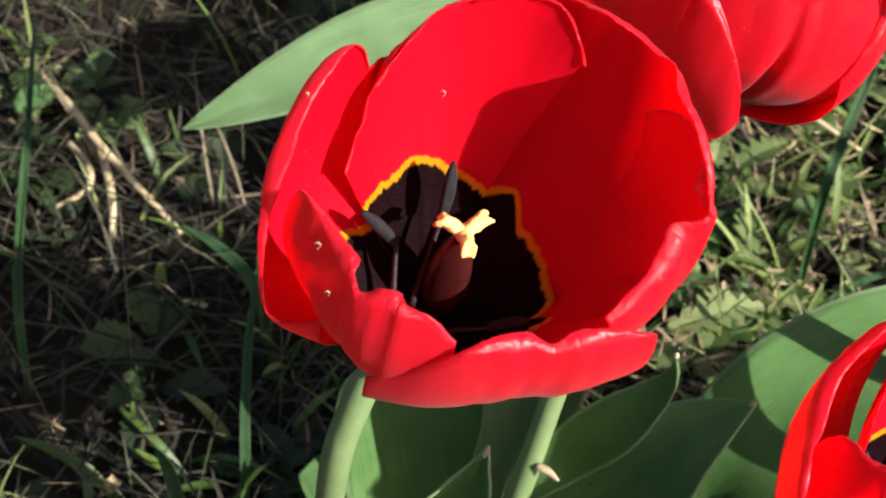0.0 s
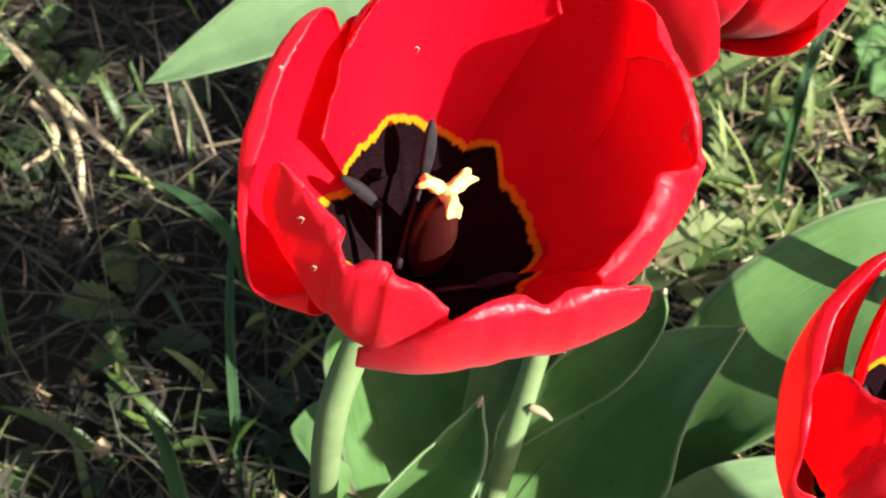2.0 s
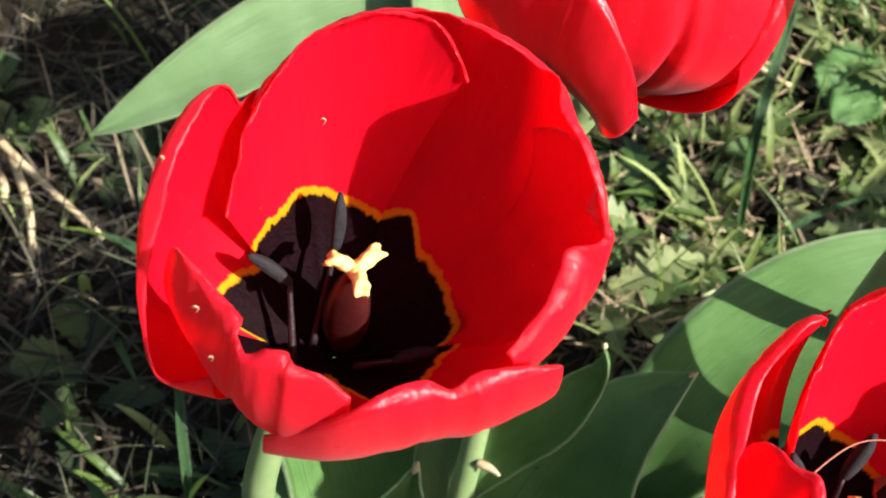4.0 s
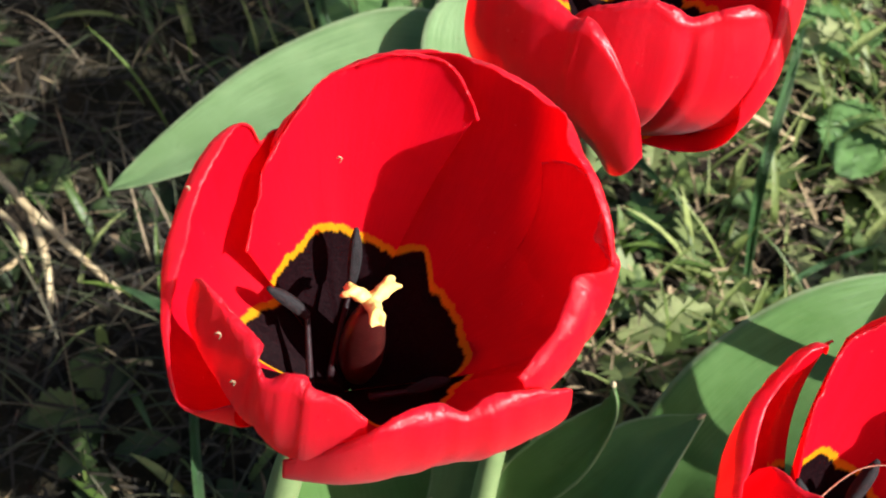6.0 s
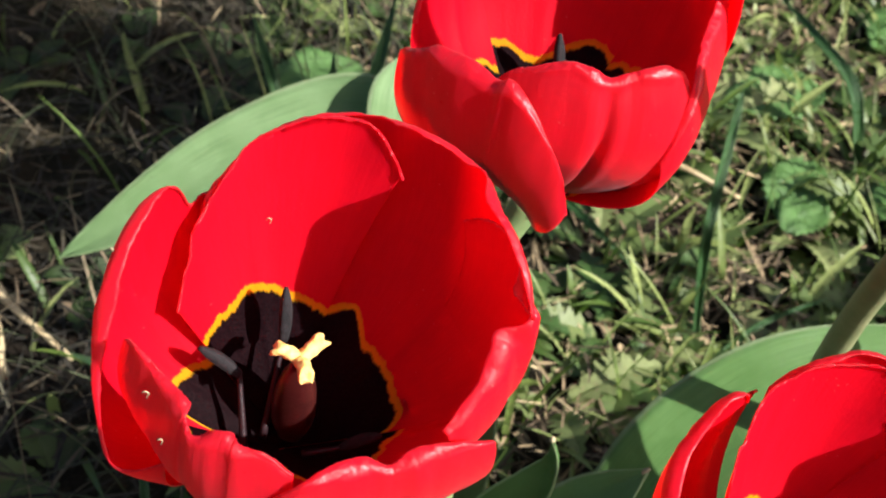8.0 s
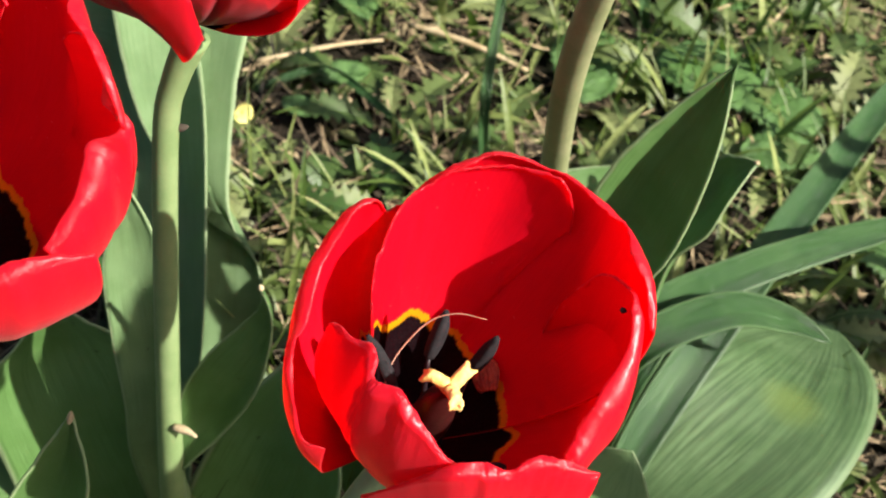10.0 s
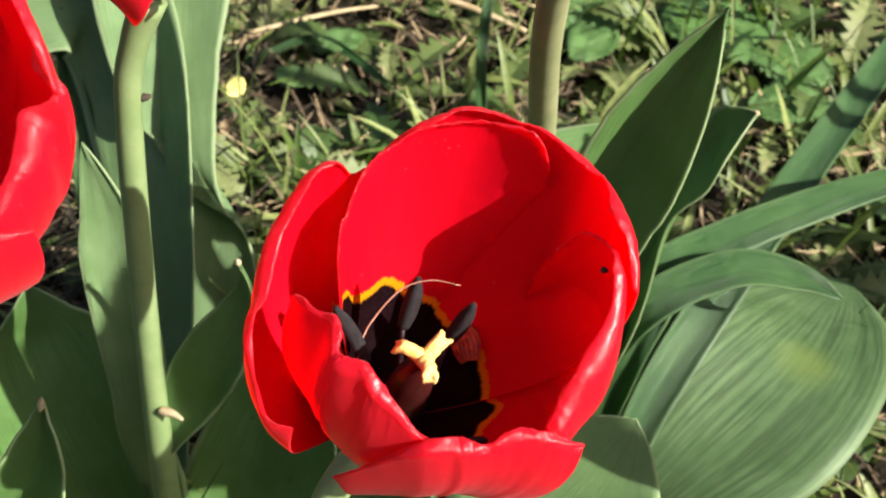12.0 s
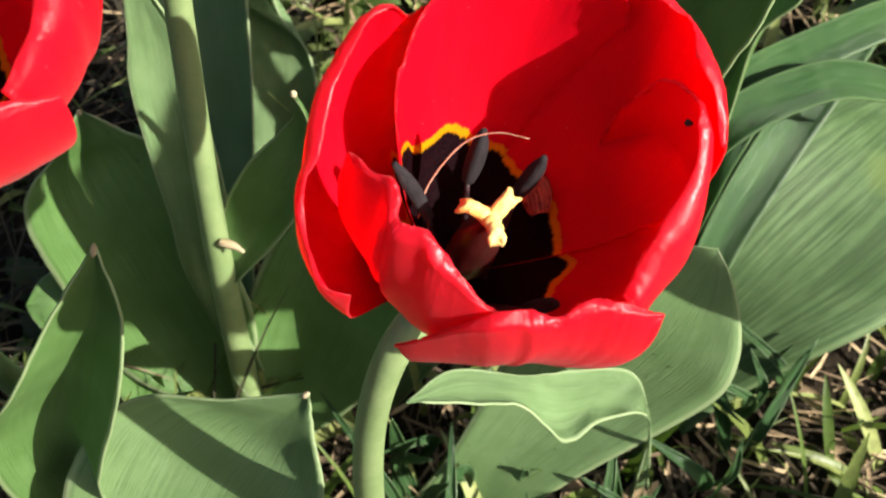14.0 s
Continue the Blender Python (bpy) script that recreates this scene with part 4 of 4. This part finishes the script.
blade([(0.145, 0.262, 0.0), (0.165, 0.275, 0.015), (0.195, 0.292, 0.02)], 0.003, "thin green grass blade lying flat", seed=10)
blade([(-0.015, 0.175, 0.0), (-0.020, 0.20, 0.07), (-0.030, 0.24, 0.10), (-0.036, 0.27, 0.105)], 0.009, "strap-like green blade beside the tulip leaves", seed=11)
blade([(0.0, 0.18, 0.0), (-0.008, 0.20, 0.075), (-0.022, 0.235, 0.10), (-0.034, 0.26, 0.10)], 0.007, "strap-like green blade beside the tulip leaves", seed=12)
blade([(0.02, 0.345, 0.0), (0.055, 0.35, 0.012), (0.085, 0.325, 0.012), (0.105, 0.31, 0.004)], 0.0045, "arched green grass blade over the litter", seed=13)
for n in range(14):
    rng = random.Random(n)
    x, y = 0.17 + 0.05 * rng.random(), 0.035 + 0.05 * rng.random()
    blade([(x, y, 0.0), (x + rng.uniform(-0.01, 0.01), y + rng.uniform(-0.01, 0.012), 0.03), (x + rng.uniform(-0.025, 0.03), y + rng.uniform(-0.02, 0.03), 0.045)], rng.uniform(0.003, 0.006), "short green grass blade at the foot of the leaves", seed=20 + n)


for n in range(30):
    rng = random.Random(100 + n)
    x, y = 0.075 + 0.085 * rng.random(), -0.01 + 0.07 * rng.random()
    blade([(x, y, 0.0), (x + rng.uniform(-0.008, 0.008), y + rng.uniform(-0.008, 0.01), 0.025), (x + rng.uniform(-0.025, 0.025), y + rng.uniform(-0.018, 0.025), rng.uniform(0.03, 0.05))], rng.uniform(0.003, 0.007), "green grass blade in the shade of the leaves", seed=60 + n)


def stalk(points, radius, label):
    return tagged(part("dry_stalk", tube(points, [radius, radius * 1.1, radius * 0.9, radius * 0.7], 8, 22), STRAW), label, "dry stalk", "dry stalks")


stalk([(-0.235, 0.275, 0.008), (-0.210, 0.254, 0.015), (-0.188, 0.236, 0.015), (-0.162, 0.219, 0.012), (-0.137, 0.205, 0.006)], 0.0019, "bent dry straw-coloured stalk on dark soil")
stalk([(-0.203, 0.236, 0.010), (-0.187, 0.222, 0.013), (-0.184, 0.212, 0.010), (-0.195, 0.203, 0.004)], 0.0016, "curled dry grass stalk on dark soil")
stalk([(-0.188, 0.236, 0.013), (-0.174, 0.215, 0.013), (-0.166, 0.198, 0.009), (-0.163, 0.187, 0.004)], 0.0018, "forked dry stalk on dark soil")
stalk([(0.097, 0.382, 0.018), (0.126, 0.369, 0.020), (0.156, 0.356, 0.016)], 0.0015, "pale straight straw lying on the grass")
stalk([(0.02, 0.36, 0.006), (0.06, 0.372, 0.010), (0.09, 0.385, 0.006)], 0.0010, "thin brown stalk on the litter")

yellow = part("fallen_leaf", sheet(
    [[(0.017 + 0.0062 * math.cos(a) * r, 0.318 + 0.0066 * math.sin(a) * r, 0.009 + 0.0012 * r * r * math.sin(2 * a)) for a in [2 * math.pi * n / 20 for n in range(21)]] for r in (0.02, 0.4, 0.75, 1.0)],
    [[(n / 20, r) for n in range(21)] for r in (0, 1, 2, 3)]), YELLOW, None, thick=0.0003)
tagged(yellow, "small round yellow fallen leaf on the litter", "leaf")


def round_leaf(x, y, z, size, turn, label):
    """A broad ground leaf with a wavy, toothed edge and a mid-rib."""
    rows, coords = [], []
    ahead, side = Vector((math.cos(turn), math.sin(turn), 0.12)), Vector((-math.sin(turn), math.cos(turn), 0.0))
    for i in range(25):
        u = i / 24
        half = size * 0.36 * math.sin(math.pi * min(1.0, 0.05 + 0.95 * u)) ** 0.7 * (1 + 0.10 * (1 if i % 2 else -1))
        row, line = [], []
        for j in range(9):
            v = j / 4 - 1
            lift = 0.12 * half * abs(v) + 0.07 * size * noise.noise(Vector((u * 4 + x * 50, v * 2, y * 30))) - 0.15 * size * u * u
            row.append(Vector((x, y, z)) + ahead * size * u + side * half * v + Vector((0, 0, lift + 0.008)))
            line.append((v * 0.9, u * size * 10))
        rows.append(row)
        coords.append(line)
    ob = part("weed_leaf", sheet(rows, coords), LEAF, None, thick=0.0004)
    return tagged(ob, label, "weed leaf", "broad weed leaves")


for n, (x, y, size, turn) in enumerate([
    (0.205, 0.455, 0.060, 200), (0.195, 0.395, 0.050, 250), (0.130, 0.44, 0.045, 190), (0.225, 0.38, 0.065, -30), (0.052, 0.318, 0.018, 150), (0.055, 0.345, 0.024, 20),
    (0.27, 0.42, 0.05, 100), (0.18, 0.34, 0.035, 60), (0.30, 0.33, 0.05, 140), (0.31, 0.27, 0.045, -60), (0.26, 0.31, 0.04, 10), (-0.07, 0.34, 0.04, 80), (-0.09, 0.40, 0.05, 30), (-0.225, 0.265, 0.022, 250),
    (0.24, 0.50, 0.05, 60), (0.12, 0.50, 0.04, 10), (0.06, 0.42, 0.03, 300),
]):
    round_leaf(x, y, 0.004, size, radians(turn), "broad green weed leaf with toothed edge on the ground")

# ---- loose bits in the second open flower and on the petals ----
scrap_up = Vector((-0.43, -0.44, 0.79)).normalized()
scrap_side = Vector((0.85, 0.0, 0.46)).normalized()
scrap_ahead = scrap_up.cross(scrap_side).normalized()
scrap_rows = []
for i in range(25):
    u = i / 24 - 0.5
    row = []
    for j in range(25):
        v = j / 24 - 0.5
        wide = 0.0066 * math.sqrt(max(0.05, 1 - (1.7 * u) ** 2))
        ridge = 0.0003 * math.sin(44 * v + 4 * u) + 0.0016 * (1 - 4 * v * v) + 0.0006 * noise.noise(Vector((u * 5, v * 7, 0)))
        row.append(Vector((0.1192, 0.0138, 0.2242)) + scrap_ahead * u * 0.0075 + scrap_side * v * wide + scrap_up * ridge)
    scrap_rows.append(row)
scrap = part("petal_scrap", sheet(scrap_rows, [[(j / 24, i / 24) for j in range(25)] for i in range(25)]), SCRAP, None, thick=0.0003)
tagged(scrap, "crumpled orange-brown petal scrap inside the flower", "petal scrap")
thread = part("dry_thread", tube([(0.097, 0.004, 0.231), (0.099, 0.007, 0.238), (0.105, 0.011, 0.245), (0.111, 0.0112, 0.2485), (0.117, 0.009, 0.250)], [0.00014, 0.00017, 0.00015, 0.00008], 6, 20), THREAD, None)
tagged(thread, "thin curved reddish thread inside the flower", "thread")


def fibre(x, y, z, size, label):
    """A tiny pale curled fibre that clings to a petal."""
    line = [(x, y, z), (x + 0.3 * size, y - 0.1 * size, z + 0.4 * size), (x + 0.6 * size, y, z + 0.1 * size), (x + 0.35 * size, y - 0.1 * size, z - 0.6 * size)]
    return tagged(part("fibre", tube(line, [0.00011, 0.00013, 0.00011, 0.00006], 6, 14), BRACT), label, "fibre", "pale fibres")


fibre(-0.0085, 0.0405, 0.281, 0.0018, "tiny curled pale fibre on the inner petal")
fibre(-0.0195, -0.0110, 0.2862, 0.0020, "tiny curled pale fibre on the rolled petal")
fibre(-0.0155, -0.0170, 0.2812, 0.0016, "tiny pale fibre on the outer petal")
fibre(-0.0245, -0.0035, 0.3145, 0.0010, "tiny pale crumb on the petal rim")
bm = bmesh.new()
bmesh.ops.create_icosphere(bm, subdivisions=2, radius=0.0007, matrix=Matrix.Translation((0.1435, 0.0065, 0.2590)))
for vert in bm.verts:
    vert.co += 0.0003 * noise.noise_vector(vert.co * 900)
tagged(part("soil_crumb", bm, SPECK), "small dark soil crumb on a red petal", "soil crumb")

# ---- copies of two tulips, added out of view to shade the leaves and the ground ----
copy_thing(second_tulip, pose(0.243, 0.027, 0.0, 0, 0, 270) @ Matrix.Scale(1.05, 4))
copy_thing(tall_tulip, pose(0.568, -0.171, 0.0, 0, 0, 225))
for place in [pose(0.541, 0.13, 0.0, 0, 0, 270), pose(0.62, 0.12, 0.0, 0, 0, 270)]:
    copy_thing(tall_tulip, place @ Matrix.Scale(1.12, 4))
